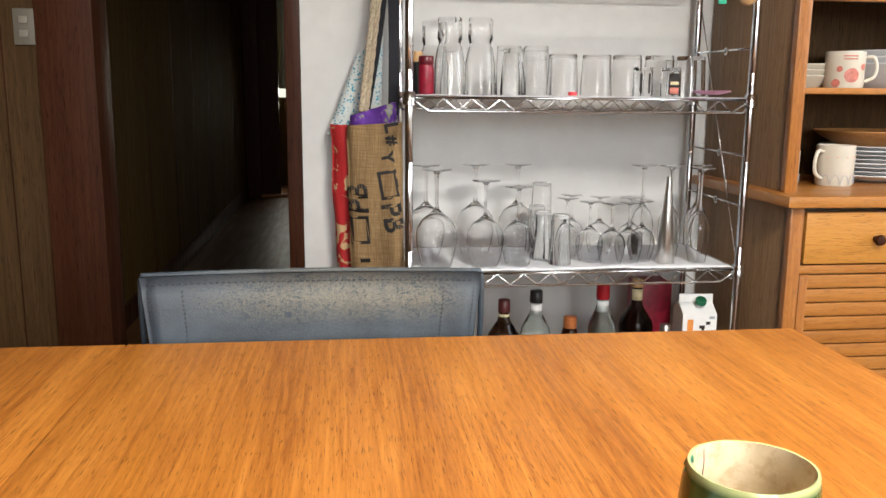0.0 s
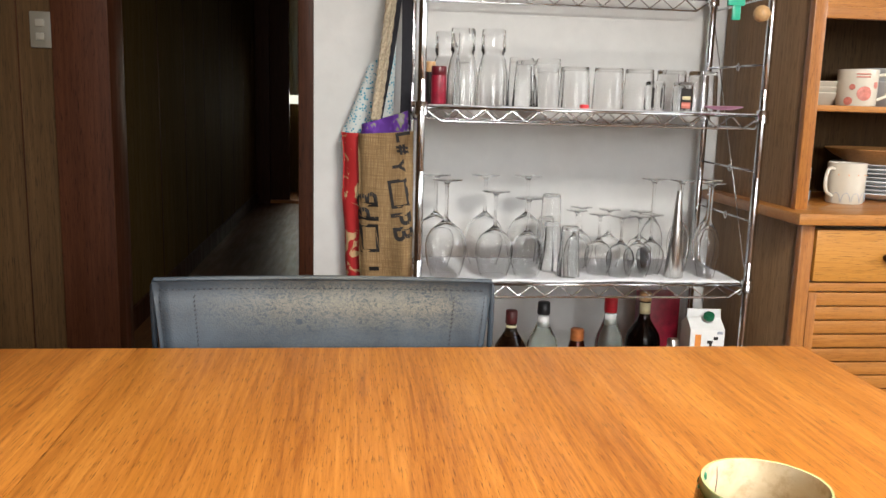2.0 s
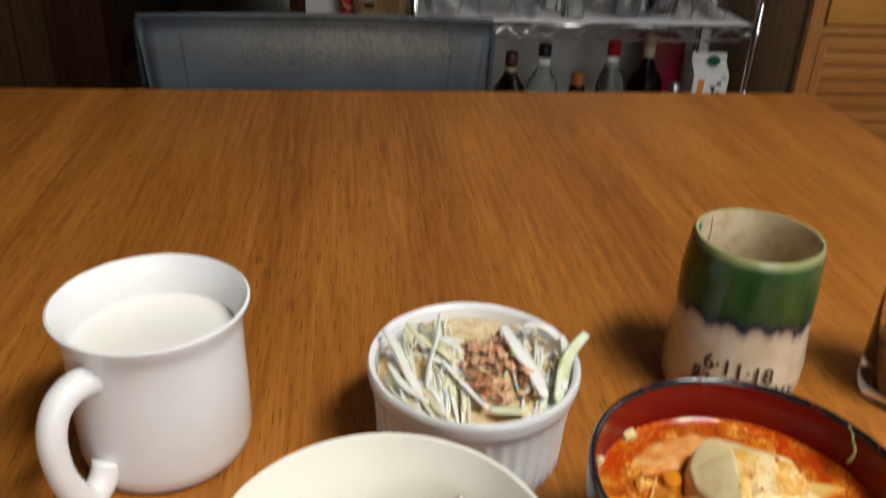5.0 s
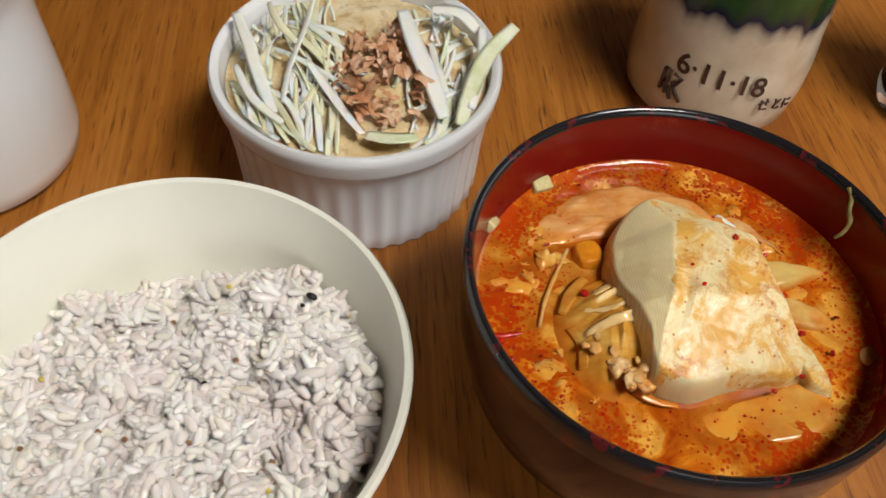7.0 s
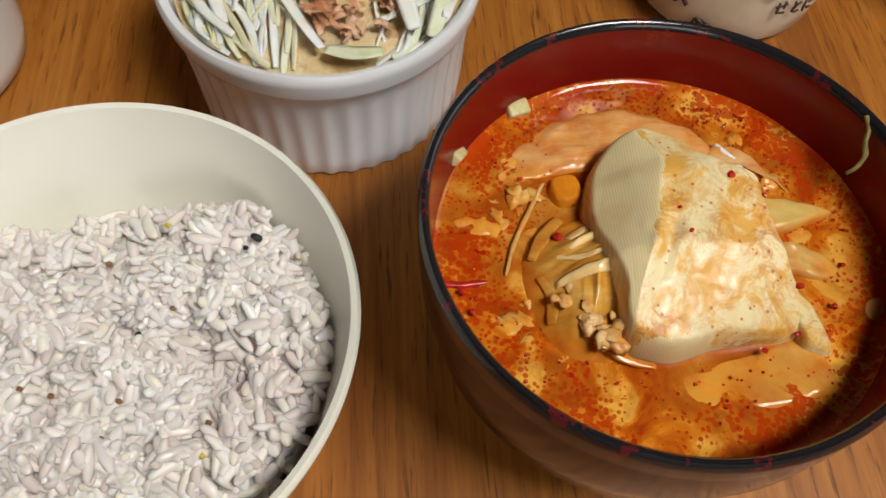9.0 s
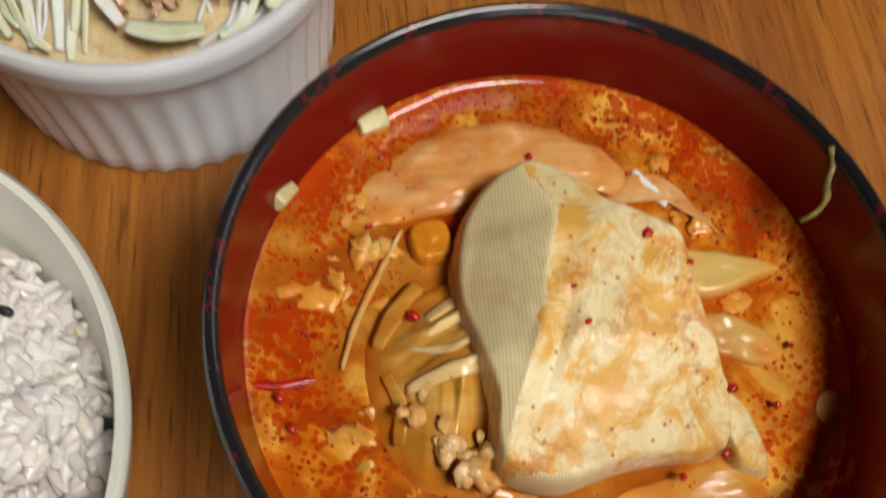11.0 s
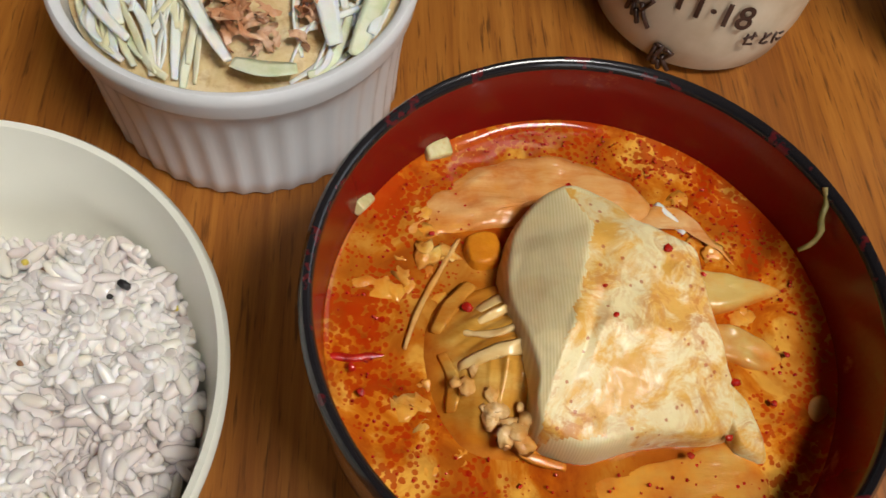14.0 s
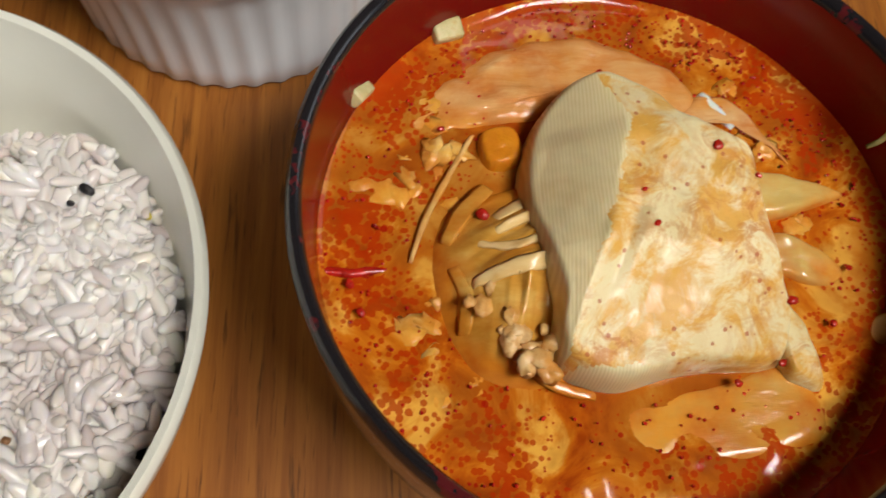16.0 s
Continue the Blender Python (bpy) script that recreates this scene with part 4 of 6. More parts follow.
heap = cushion("braised_cabbage", lay([(-32, 2.2), (-24, 8.0), (-8.0, 10.6), (4, 2), (4, -14), (-3, -24), (-16.6, -27.4), (-26.6, -24), (-32.0, -12.6)]),
               lambda x, y: heap_z((x - CX) * 1000, (y - CY) * 1000) + 0.0004, 0.7575, brown_veg, 60, 12, 0.0001, 420, 0.4)
tagged(part("braised_cabbage", heap), "soft golden-brown braised cabbage heaped against the tofu", "cabbage")
STRIPS = ((((-26, -10.0), (-20, -8.4), (-13.5, -7.0), (-6, -4.5)), 2.8, 0.0010, soft_strip, "pale curled cabbage strip against the tofu"),
          (((-22, 1.5), (-16, 5.0), (-10, 6.2)), 2.6, 0.0003, soft_strip, "thin pale strip of cabbage"),
          (((-25, -3), (-19, -4.2), (-13, -2.6), (-9, -3.4)), 1.6, 0.0004, soft_strip, "thin pale strip of cabbage"),
          (((-29, -6), (-27, -12), (-27.5, -18)), 2.6, 0.0001, brown_veg, "golden-brown strip of cabbage"),
          (((-22, 9), (-26.5, 4), (-30, -2)), 3.4, 0.0003, brown_veg, "golden-brown strip of cabbage"),
          (((-17, -24), (-12, -26.5), (-6, -28.0)), 2.2, 0.0002, brown_veg, "golden-brown strip of cabbage"),
          (((-24.0, 20.4), (-29.0, 11.2), (-33.1, 3.0), (-35.8, -4.8)), 1.3, 0.0004, soft_strip, "thin pale strand lying in the broth"),
          (((-22, -1.5), (-16, 1.2), (-11, 1.0)), 2.0, 0.0006, soft_strip, "thin pale strip of cabbage"))
for pts, w, lift, mat, label in STRIPS:
    ribbon(pts, w, lift, mat, "cabbage_strip", label, "cabbage")
piece("tofu_piece", [(25.0, -12), (29.4, -15), (31.6, -21), (32.6, -27.5), (28.4, -27.0), (25.0, -24)], 0.7630, tofu_mat, "loose corner broken from the tofu", "tofu", 0.0005, (-0.30, 0.10))
strand("chilli_strip", over([(-51, -6), (-46, -6.5), (-38, -5.5)], [0.7591, 0.7590, 0.7584]), 0.0009, chilli, "dark red strip of chilli at the broth's edge", "chilli")
strand("leek_strip", over([(20, 30), (23, 26), (25.5, 23)], 0.7590), 0.0012, onion_white, "short white strip of leek", "leek")
strand("bean_sprout", over([(47.9, 23.4), (48.4, 20.6), (47.4, 18.2), (48.0, 15.9), (46.6, 14.6), (44.6, 14.0)], [0.7778, 0.7757, 0.7744, 0.7722, 0.7700, 0.7680]), 0.00065, sprout_mat, "wilted sprout stuck to the red wall of the bowl", "sprout")
strand("fish_crumb", over([(51.6, -16.0), (52.8, -18.2), (51.4, -20.0), (49.6, -21.6)], [0.7785, 0.7795, 0.7788, 0.7772]), 0.0010, crumb_mat, "pink shred of fish stuck to the bowl's rim", "crumb")


def leek_chip(pts, z, lean):
    p = lay(pts)
    c = Vector((sum(a[0] for a in p) / 4, sum(a[1] for a in p) / 4, z))
    m = Matrix.Translation(c) @ Euler(lean).to_matrix().to_4x4()
    ob = part("leek_slice", box_mesh("leek_slice", (-0.0030, -0.0021, -0.0015), (0.0030, 0.0021, 0.0015), leek_dull, 0.0009, 3), at=m)
    tagged(ob, "cut slice of pale green leek on the bowl's wall", "leek")


leek_chip([(-46.5, 29.6), (-41.9, 29.0), (-43.3, 23.6), (-47.9, 24.8)], 0.7632, (0.5, 0.5, 1.1))
leek_chip([(-30.3, 45.1), (-24.1, 43.7), (-26.4, 39.7), (-32.0, 40.4)], 0.7606, (0.35, 0.1, 0.35))


def fleck(x, y, z, s, seed):
    rng = random.Random(seed)
    ob = part("chilli_flake", mesh_of("chilli_flake", *blob_data((0, 0, 0), (s, s * 0.75, s * 0.45), 6, 8, 0.5, 2.0, seed, None), chilli), at=Matrix.Translation((x, y, z)) @ Euler((rng.uniform(-0.3, 0.3), rng.uniform(-0.3, 0.3), rng.uniform(0, 6))).to_matrix().to_4x4())
    tagged(ob, "small dark red flake of chilli", "chilli", "chilli flakes in the soup")


for k, (x, y, z, s) in enumerate(((-12.4, 3.0, 0.7676, 1.25), (-23.6, 2.6, 0.7632, 1.3), (14.6, 10.6, 0, 1.15), (26.0, -14.1, 0, 1.1), (-15.4, 5.9, 0.7650, 0.9), (21.3, 5.7, 0, 0.6),
                                  (0.8, 1.8, 0, 0.55), (2.2, -4.0, 0, 0.6), (0.4, 33.2, 0.7608, 0.8), (-29.9, 20.6, 0.7608, 0.7), (-46, -9, 0.7608, 1.0), (-44, -14, 0.7608, 0.9), (24.5, -23.5, 0, 0.9), (17, -26.5, 0.7620, 0.9), (36, -16, 0.7608, 0.8), (41, -6, 0.7608, 0.7))):
    px, py = CX + x / 1000, CY + y / 1000
    fleck(px, py, z if z else tofu_top(px, py) + 0.0003, s / 1000, k * 3 + 1)


def oil_specks():
    """Fine chilli crumbs scattered over the broth and along its edge."""
    rng = random.Random(21)
    lumps = []
    for i in range(620):
        a = rng.uniform(0, 2 * math.pi)
        r = 0.0505 * math.sqrt(rng.uniform(0.35, 1.0))
        if rng.random() < 0.5:
            a = rng.gauss(1.05, 0.6)
        s = rng.uniform(0.00018, 0.00042)
        lumps.append(blob_data((SX + r * math.cos(a), SY + r * math.sin(a), SZ + 0.0006), (s, s, s * 0.6), 4, 5, 0.3, 2, i))
    tagged(part("chilli_crumbs", join("chilli_crumbs", lumps, chilli)), "fine red chilli crumbs floating on the broth", "chilli", kind="stuff")


oil_specks()


# ---- rice ----
RX, RY = 0.0073, 0.2022


def rice_bowl():
    b = thing("rice_bowl", "cream-white glazed rice bowl", "bowl", pose(RX, RY, T))
    prof = [(0.0, 0.004), (0.0195, 0.004), (0.0210, 0.0), (0.0240, 0.0), (0.0244, 0.006), (0.034, 0.012), (0.0455, 0.026), (0.0535, 0.045), (0.0576, 0.0610), (0.0581, 0.0640), (0.0573, 0.0653), (0.0560, 0.0649), (0.0548, 0.0600), (0.0508, 0.045), (0.0425, 0.028), (0.031, 0.017), (0.0, 0.012)]
    part("body", lathe("body", prof, rice_bowl_white, 128), b)


rice_bowl()


def rice_height(x, y):
    """Upper side of the heap of rice, x and y from the bowl's middle."""
    r = math.hypot(x, y)
    z = 0.7455 + 0.05 * x - 0.03 * y + 0.0052 * noise.noise(Vector((x, y, 0.4)) * 70) + 0.0050 * noise.noise(Vector((x, y, 4.4)) * 130)
    z -= 0.0105 * math.exp(-((x - 0.018) ** 2 + (y + 0.004) ** 2) / 0.00006) * 0.6
    z += 0.006 * math.exp(-((x - 0.028) ** 2 + (y - 0.030) ** 2) / 0.00012)
    z -= 0.25 * max(0.0, r - 0.038)
    if y > 0.028:
        z -= 0.5 * (y - 0.028) * (1.0 if x < 0.02 else 0.3)
    return z


def rice():
    rng = random.Random(11)
    n, rings = 110, 44
    R = 0.0492
    base = []
    for k in range(rings + 1):
        r = R * k / rings
        for i in range(n):
            a = 2 * math.pi * i / n
            x, y = r * math.cos(a), r * math.sin(a)
            base.append((RX + x, RY + y, rice_height(x, y) - 0.0030 + 0.0005 * noise.noise(Vector((x, y, 9)) * 500)))
    bf = [(k * n + i, (k + 1) * n + i, (k + 1) * n + (i + 1) % n, k * n + (i + 1) % n) for k in range(rings) for i in range(n)]
    lumps = [(base, bf)]
    gm, gn = 9, 7
    ring = [(math.cos(math.pi * i / gn), math.sin(math.pi * i / gn) ** 0.75) for i in range(gn + 1)]
    grain_faces = [(i * gm + k, (i + 1) * gm + k, (i + 1) * gm + (k + 1) % gm, i * gm + (k + 1) % gm) for i in range(gn) for k in range(gm)]

    def grain(x, y, z, tilt, lead=None):
        length = rng.uniform(0.0029, 0.0044)
        width = rng.uniform(0.0011, 0.0016)
        turn = Euler((rng.gauss(0, 0.6), rng.gauss(0, tilt), rng.uniform(0, 6.28) if lead is None else lead)).to_matrix()
        bend, taper = rng.uniform(-0.5, 0.5), rng.uniform(-0.25, 0.25)
        vs = []
        for c, s in ring:
            for k in range(gm):
                b = 2 * math.pi * k / gm
                w = s * width * (1 + taper * c)
                p = turn @ Vector((c * length, math.cos(b) * w + bend * width * c * c, math.sin(b) * w * 0.85))
                vs.append((RX + x + p.x, RY + y + p.y, z + p.z))
        lumps.append((vs, grain_faces))

    # a close bed of grains, then sticky clumps that stand up from it
    for k in range(2000):
        r, a = 0.0495 * math.sqrt(rng.random()), rng.uniform(0, 2 * math.pi)
        x, y = r * math.cos(a), r * math.sin(a)
        grain(x, y, rice_height(x, y) + rng.uniform(-0.0026, -0.0002), 0.5)
    for k in range(62):
        r, a = 0.0430 * math.sqrt(rng.random()), rng.uniform(0, 2 * math.pi)
        cx, cy, up, size = r * math.cos(a), r * math.sin(a), rng.uniform(0.0010, 0.0052), rng.uniform(0.0036, 0.0072)
        lead = rng.uniform(0, 6.28)
        for q in range(int(6 + size * 4400)):
            x, y = cx + rng.gauss(0, size * 0.55), cy + rng.gauss(0, size * 0.42)
            if math.hypot(x, y) > 0.0475:
                continue
            dome = up * (1 - ((x - cx) ** 2 + (y - cy) ** 2) / (size * 1.25) ** 2)
            grain(x, y, rice_height(x, y) + max(-0.0016, dome) + rng.uniform(-0.0012, 0.0007), 0.55, lead + rng.gauss(0, 0.9))
    tagged(part("rice", join("rice", lumps, rice_mat)), "glossy steamed rice mixed with grains and seeds", "rice", kind="stuff")


rice()


def rice_bit(x, y, size, mat, label, category, seed, dz=0.0014):
    rng = random.Random(seed)
    ob = part("grain", mesh_of("grain", *blob_data((0, 0, 0), size, 6, 8, 0.35, 2.0, seed), mat), at=Matrix.Translation((x, y, rice_height(x - RX, y - RY) + dz)) @ Euler((0.2, 0.1, rng.uniform(-0.6, 0.2))).to_matrix().to_4x4())
    tagged(ob, label, category, "seeds in the rice")


rice_bit(0.0407, 0.2274, (0.0018, 0.0010, 0.0009), seed_black, "black sesame seed on the rice", "seed", 1, 0.0036)
rice_bit(0.0384, 0.2245, (0.0007, 0.0006, 0.0006), seed_black, "small dark seed on the rice", "seed", 2, 0.0034)
rice_bit(0.0500, 0.2250, (0.0010, 0.0008, 0.0008), corn_yellow, "yellow grain of millet on the rice", "seed", 3, 0.0018)
for k in range(34):
    rng = random.Random(100 + k)
    r, a = 0.036 * math.sqrt(rng.random()), rng.uniform(0, 6.28)
    m, lab = ((millet, "brown grain of millet in the rice"), (corn_yellow, "yellow grain of millet in the rice"), (seed_black, "dark seed in the rice"))[(0, 0, 0, 1, 1, 2)[k % 6]]
    rice_bit(RX + r * math.cos(a), RY + r * math.sin(a), (0.0008, 0.0007, 0.0007), m, lab, "seed", k + 10, 0.0024)


# ---- ramekin with leek, cabbage and bonito ----
MX, MY = 0.0538, 0.3272


def ramekin():
    b = thing("ramekin", "white fluted porcelain ramekin", "ramekin", pose(MX, MY, T))

    def flutes(a, r, z):
        if z < 0.0390 and r > 0.03:
            return -0.0009 * (0.5 - 0.5 * math.cos(a * 40)) ** 0.8 * min(1.0, (0.0390 - z) / 0.003)
        return 0.0

    out = [(0.0, 0.0029), (0.037, 0.0029), (0.040, 0.0), (0.0433, 0.0), (0.0445, 0.0015), (0.0449, 0.008), (0.0455, 0.022), (0.0467, 0.0345), (0.0470, 0.0382), (0.0475, 0.0398), (0.0488, 0.0425), (0.0496, 0.0473), (0.0496, 0.0497), (0.0486, 0.0510), (0.0473, 0.0509), (0.0460, 0.0494), (0.0447, 0.0425), (0.043, 0.027), (0.040, 0.0116), (0.035, 0.0068), (0.0, 0.0058)]
    part("body", lathe("body", out[:11], stoneware_white, 228, flutes), b)
    part("rim", lathe("rim", out[10:16], stoneware_white, 96), b)
    part("lining", lathe("lining", out[15:], stoneware_white, 96), b)


ramekin()


def salad():
    rng = random.Random(5)
    n, rings = 60, 14
    base, bf = [], []
    for k in range(rings + 1):
        r = 0.0446 * k / rings
        for i in range(n):
            a = 2 * math.pi * i / n
            x, y = r * math.cos(a), r * math.sin(a)
            base.append((MX + x, MY + y, T + 0.0488 - 2.5 * r * r + 0.0026 * noise.noise(Vector((x, y, 1)) * 110) * min(1.0, (0.0446 - r) / 0.006)))
    bf = [(k * n + i, (k + 1) * n + i, (k + 1) * n + (i + 1) % n, k * n + (i + 1) % n) for k in range(rings) for i in range(n)]
    tagged(part("dressing", mesh_of("dressing", base, bf, sauce)), "brown soy dressing under the salad", "dressing", kind="stuff")

    def one(data, mat, name, label, category):
        ob = part(name, mesh_of(name, *data, mat))
        tagged(ob, label, category, "shreds in the ramekin")

    def shred(pts, width, mat, label, thick=0.00035, lean=0.0):
        """A long thin shred along a smooth line; lean turns it on its edge."""
        line = curve_pts(pts, 6)
        m = len(line)
        verts, faces = [], []
        ring = ((-1, 0), (-0.5, 1), (0.5, 1), (1, 0), (0.5, -1), (-0.5, -1))
        for i, p in enumerate(line):
            d = (line[min(i + 1, m - 1)] - line[max(i - 1, 0)]).normalized()
            side = Vector((-d.y, d.x, 0)).normalized()
            up = d.cross(side) * -1
            if up.z < 0:
                up = -up
            u = i / (m - 1)
            w = width / 2 * (0.45 + 0.55 * math.sin(math.pi * (0.12 + 0.76 * u)))
            for sx, sz in ring:
                q = side * (sx * w * math.cos(lean) - sz * thick * math.sin(lean)) + up * (sx * w * math.sin(lean) + sz * thick + 0.25 * w * (sx * sx - 0.5))
                verts.append(p + q)
        for i in range(m - 1):
            for a in range(6):
                b = (a + 1) % 6
                faces.append((i * 6 + a, i * 6 + b, i * 6 + 6 + b, i * 6 + 6 + a))
        faces += [tuple(range(5, -1, -1)), tuple((m - 1) * 6 + a for a in range(6))]
        name = "cabbage_shred" if mat is cabbage_raw else "leek_shred"
        one((verts, faces), mat, name, label, "cabbage" if mat is cabbage_raw else "leek")

    def rim_safe(x, y):
        r = math.hypot(x - MX, y - MY)
        k = min(1.0, 0.0425 / max(r, 1e-6))
        return MX + (x - MX) * k, MY + (y - MY) * k

    def crown(x, y):
        r2 = (x - MX) ** 2 + (y - MY) ** 2
        return T + 0.0500 - 2.2 * r2 + 0.0030 * math.exp(-((x - MX + 0.022) ** 2 + (y - MY) ** 2) / 0.0003)

    for k in range(120):
        left = rng.random() < 0.68
        x = MX + (rng.uniform(-0.038, -0.006) if left else rng.uniform(0.016, 0.040))
        y = MY + rng.uniform(-0.032, 0.034)
        yaw, L, bow = rng.gauss(1.75 if left else 1.25, 0.40), rng.uniform(0.016, 0.034), rng.gauss(0, 0.22)
        pts = []
        for t in (-0.5, -0.2, 0.15, 0.5):
            px, py = t * L, bow * L * (t * t - 0.1)
            qx, qy = rim_safe(x + px * math.cos(yaw) - py * math.sin(yaw), y + px * math.sin(yaw) + py * math.cos(yaw))
            pts.append((qx, qy, crown(qx, qy) - 0.0012 + 0.0016 * (k / 120) + rng.uniform(-0.0006, 0.0012) + 0.0022 * (0.25 - t * t)))
        mat = cabbage_raw if (left and k % 2) else (leek_green if k % 9 == 0 else onion_white)
        shred(pts, rng.uniform(0.0012, 0.0034), mat, {onion_white: "white shred of raw leek", cabbage_raw: "yellowish shred of raw cabbage", leek_green: "pale green shred of raw leek"}[mat], 0.0003, rng.gauss(0, 0.5))
    # the long shreds that lie on top
    for pts, w, mat, label, lean in (
            (((0.013, 0.345, 0.0560), (0.018, 0.330, 0.0550), (0.022, 0.316, 0.0520), (0.027, 0.302, 0.0490)), 0.0046, onion_white, "broad white shred of raw leek", 0.2),
            (((0.040, 0.352, 0.0590), (0.037, 0.336, 0.0570), (0.032, 0.318, 0.0540), (0.030, 0.305, 0.0510)), 0.0030, onion_white, "long white shred of raw leek", 0.6),
            (((0.038, 0.320, 0.0550), (0.044, 0.309, 0.0530), (0.051, 0.297, 0.0508), (0.055, 0.291, 0.0498)), 0.0042, onion_white, "broad white shred of raw leek", -0.4),
            (((0.070, 0.345, 0.0565), (0.073, 0.328, 0.0560), (0.078, 0.310, 0.0535), (0.081, 0.297, 0.0505)), 0.0062, onion_white, "broad white leaf of raw leek", 0.1),
            (((0.086, 0.294, 0.0500), (0.091, 0.308, 0.0535), (0.098, 0.322, 0.0560), (0.108, 0.333, 0.0585)), 0.0060, leek_green, "long shred of raw leek lying over the rim", 0.4),
            (((0.090, 0.300, 0.0515), (0.095, 0.318, 0.0540), (0.097, 0.336, 0.0560)), 0.0040, onion_white, "long white shred of raw leek", 0.2),
            (((0.056, 0.2905, 0.0498), (0.064, 0.2880, 0.0504), (0.072, 0.2890, 0.0500)), 0.0050, leek_green, "short green-white shred of leek", 0.0),
            (((0.080, 0.346, 0.0560), (0.090, 0.344, 0.0560), (0.096, 0.336, 0.0540)), 0.0060, onion_white, "broad white leaf of raw leek", 0.0),
            (((0.014, 0.322, 0.0520), (0.020, 0.308, 0.0505), (0.030, 0.297, 0.0495)), 0.0030, onion_white, "white shred of raw leek", 0.3),
            (((0.024, 0.350, 0.0560), (0.028, 0.338, 0.0565), (0.034, 0.330, 0.0550)), 0.0026, cabbage_raw, "yellowish shred of raw cabbage", 0.4)):
        shred([(x, y, T + z) for x, y, z in pts], w, mat, label, 0.0004, lean)
    # curled flakes heaped in the middle
    for k in range(110):
        a, r = rng.uniform(0, 6.28), 0.020 * math.sqrt(rng.random())
        x, y = 0.062 + r * math.cos(a) * 0.9, 0.318 + r * math.sin(a) * 1.25
        s = rng.uniform(0.0020, 0.0050)
        m = 5
        verts, faces = [], []
        turn = Euler((rng.gauss(0, 0.5), rng.gauss(0, 0.5), rng.uniform(0, 6.28))).to_matrix()
        c = Vector((x, y, T + 0.0522 + rng.uniform(-0.0012, 0.0030) - 9 * r * r))
        for layer in (0.0, 0.00016):
            for i in range(m + 1):
                for j in range(m + 1):
                    u, v = i / m - 0.5, j / m - 0.5
                    edge = 0.75 + 0.7 * noise.noise(Vector((u * 5, k * 1.7, v * 3)))
                    p = Vector((u * s * 2.2 * edge, v * s * edge, 0.35 * s * math.sin(u * 4 + k) + 0.4 * s * noise.noise(Vector((u * 3, v * 3, k))) + layer))
                    verts.append(c + turn @ p)
        q = (m + 1) ** 2
        for i in range(m):
            for j in range(m):
                a0 = i * (m + 1) + j
                faces.append((a0, a0 + 1, a0 + m + 2, a0 + m + 1))
                faces.append((q + a0, q + a0 + m + 1, q + a0 + m + 2, q + a0 + 1))
        one((verts, faces), bonito, "bonito_flake", "curled pinkish-brown bonito flake", "fish flake")


salad()


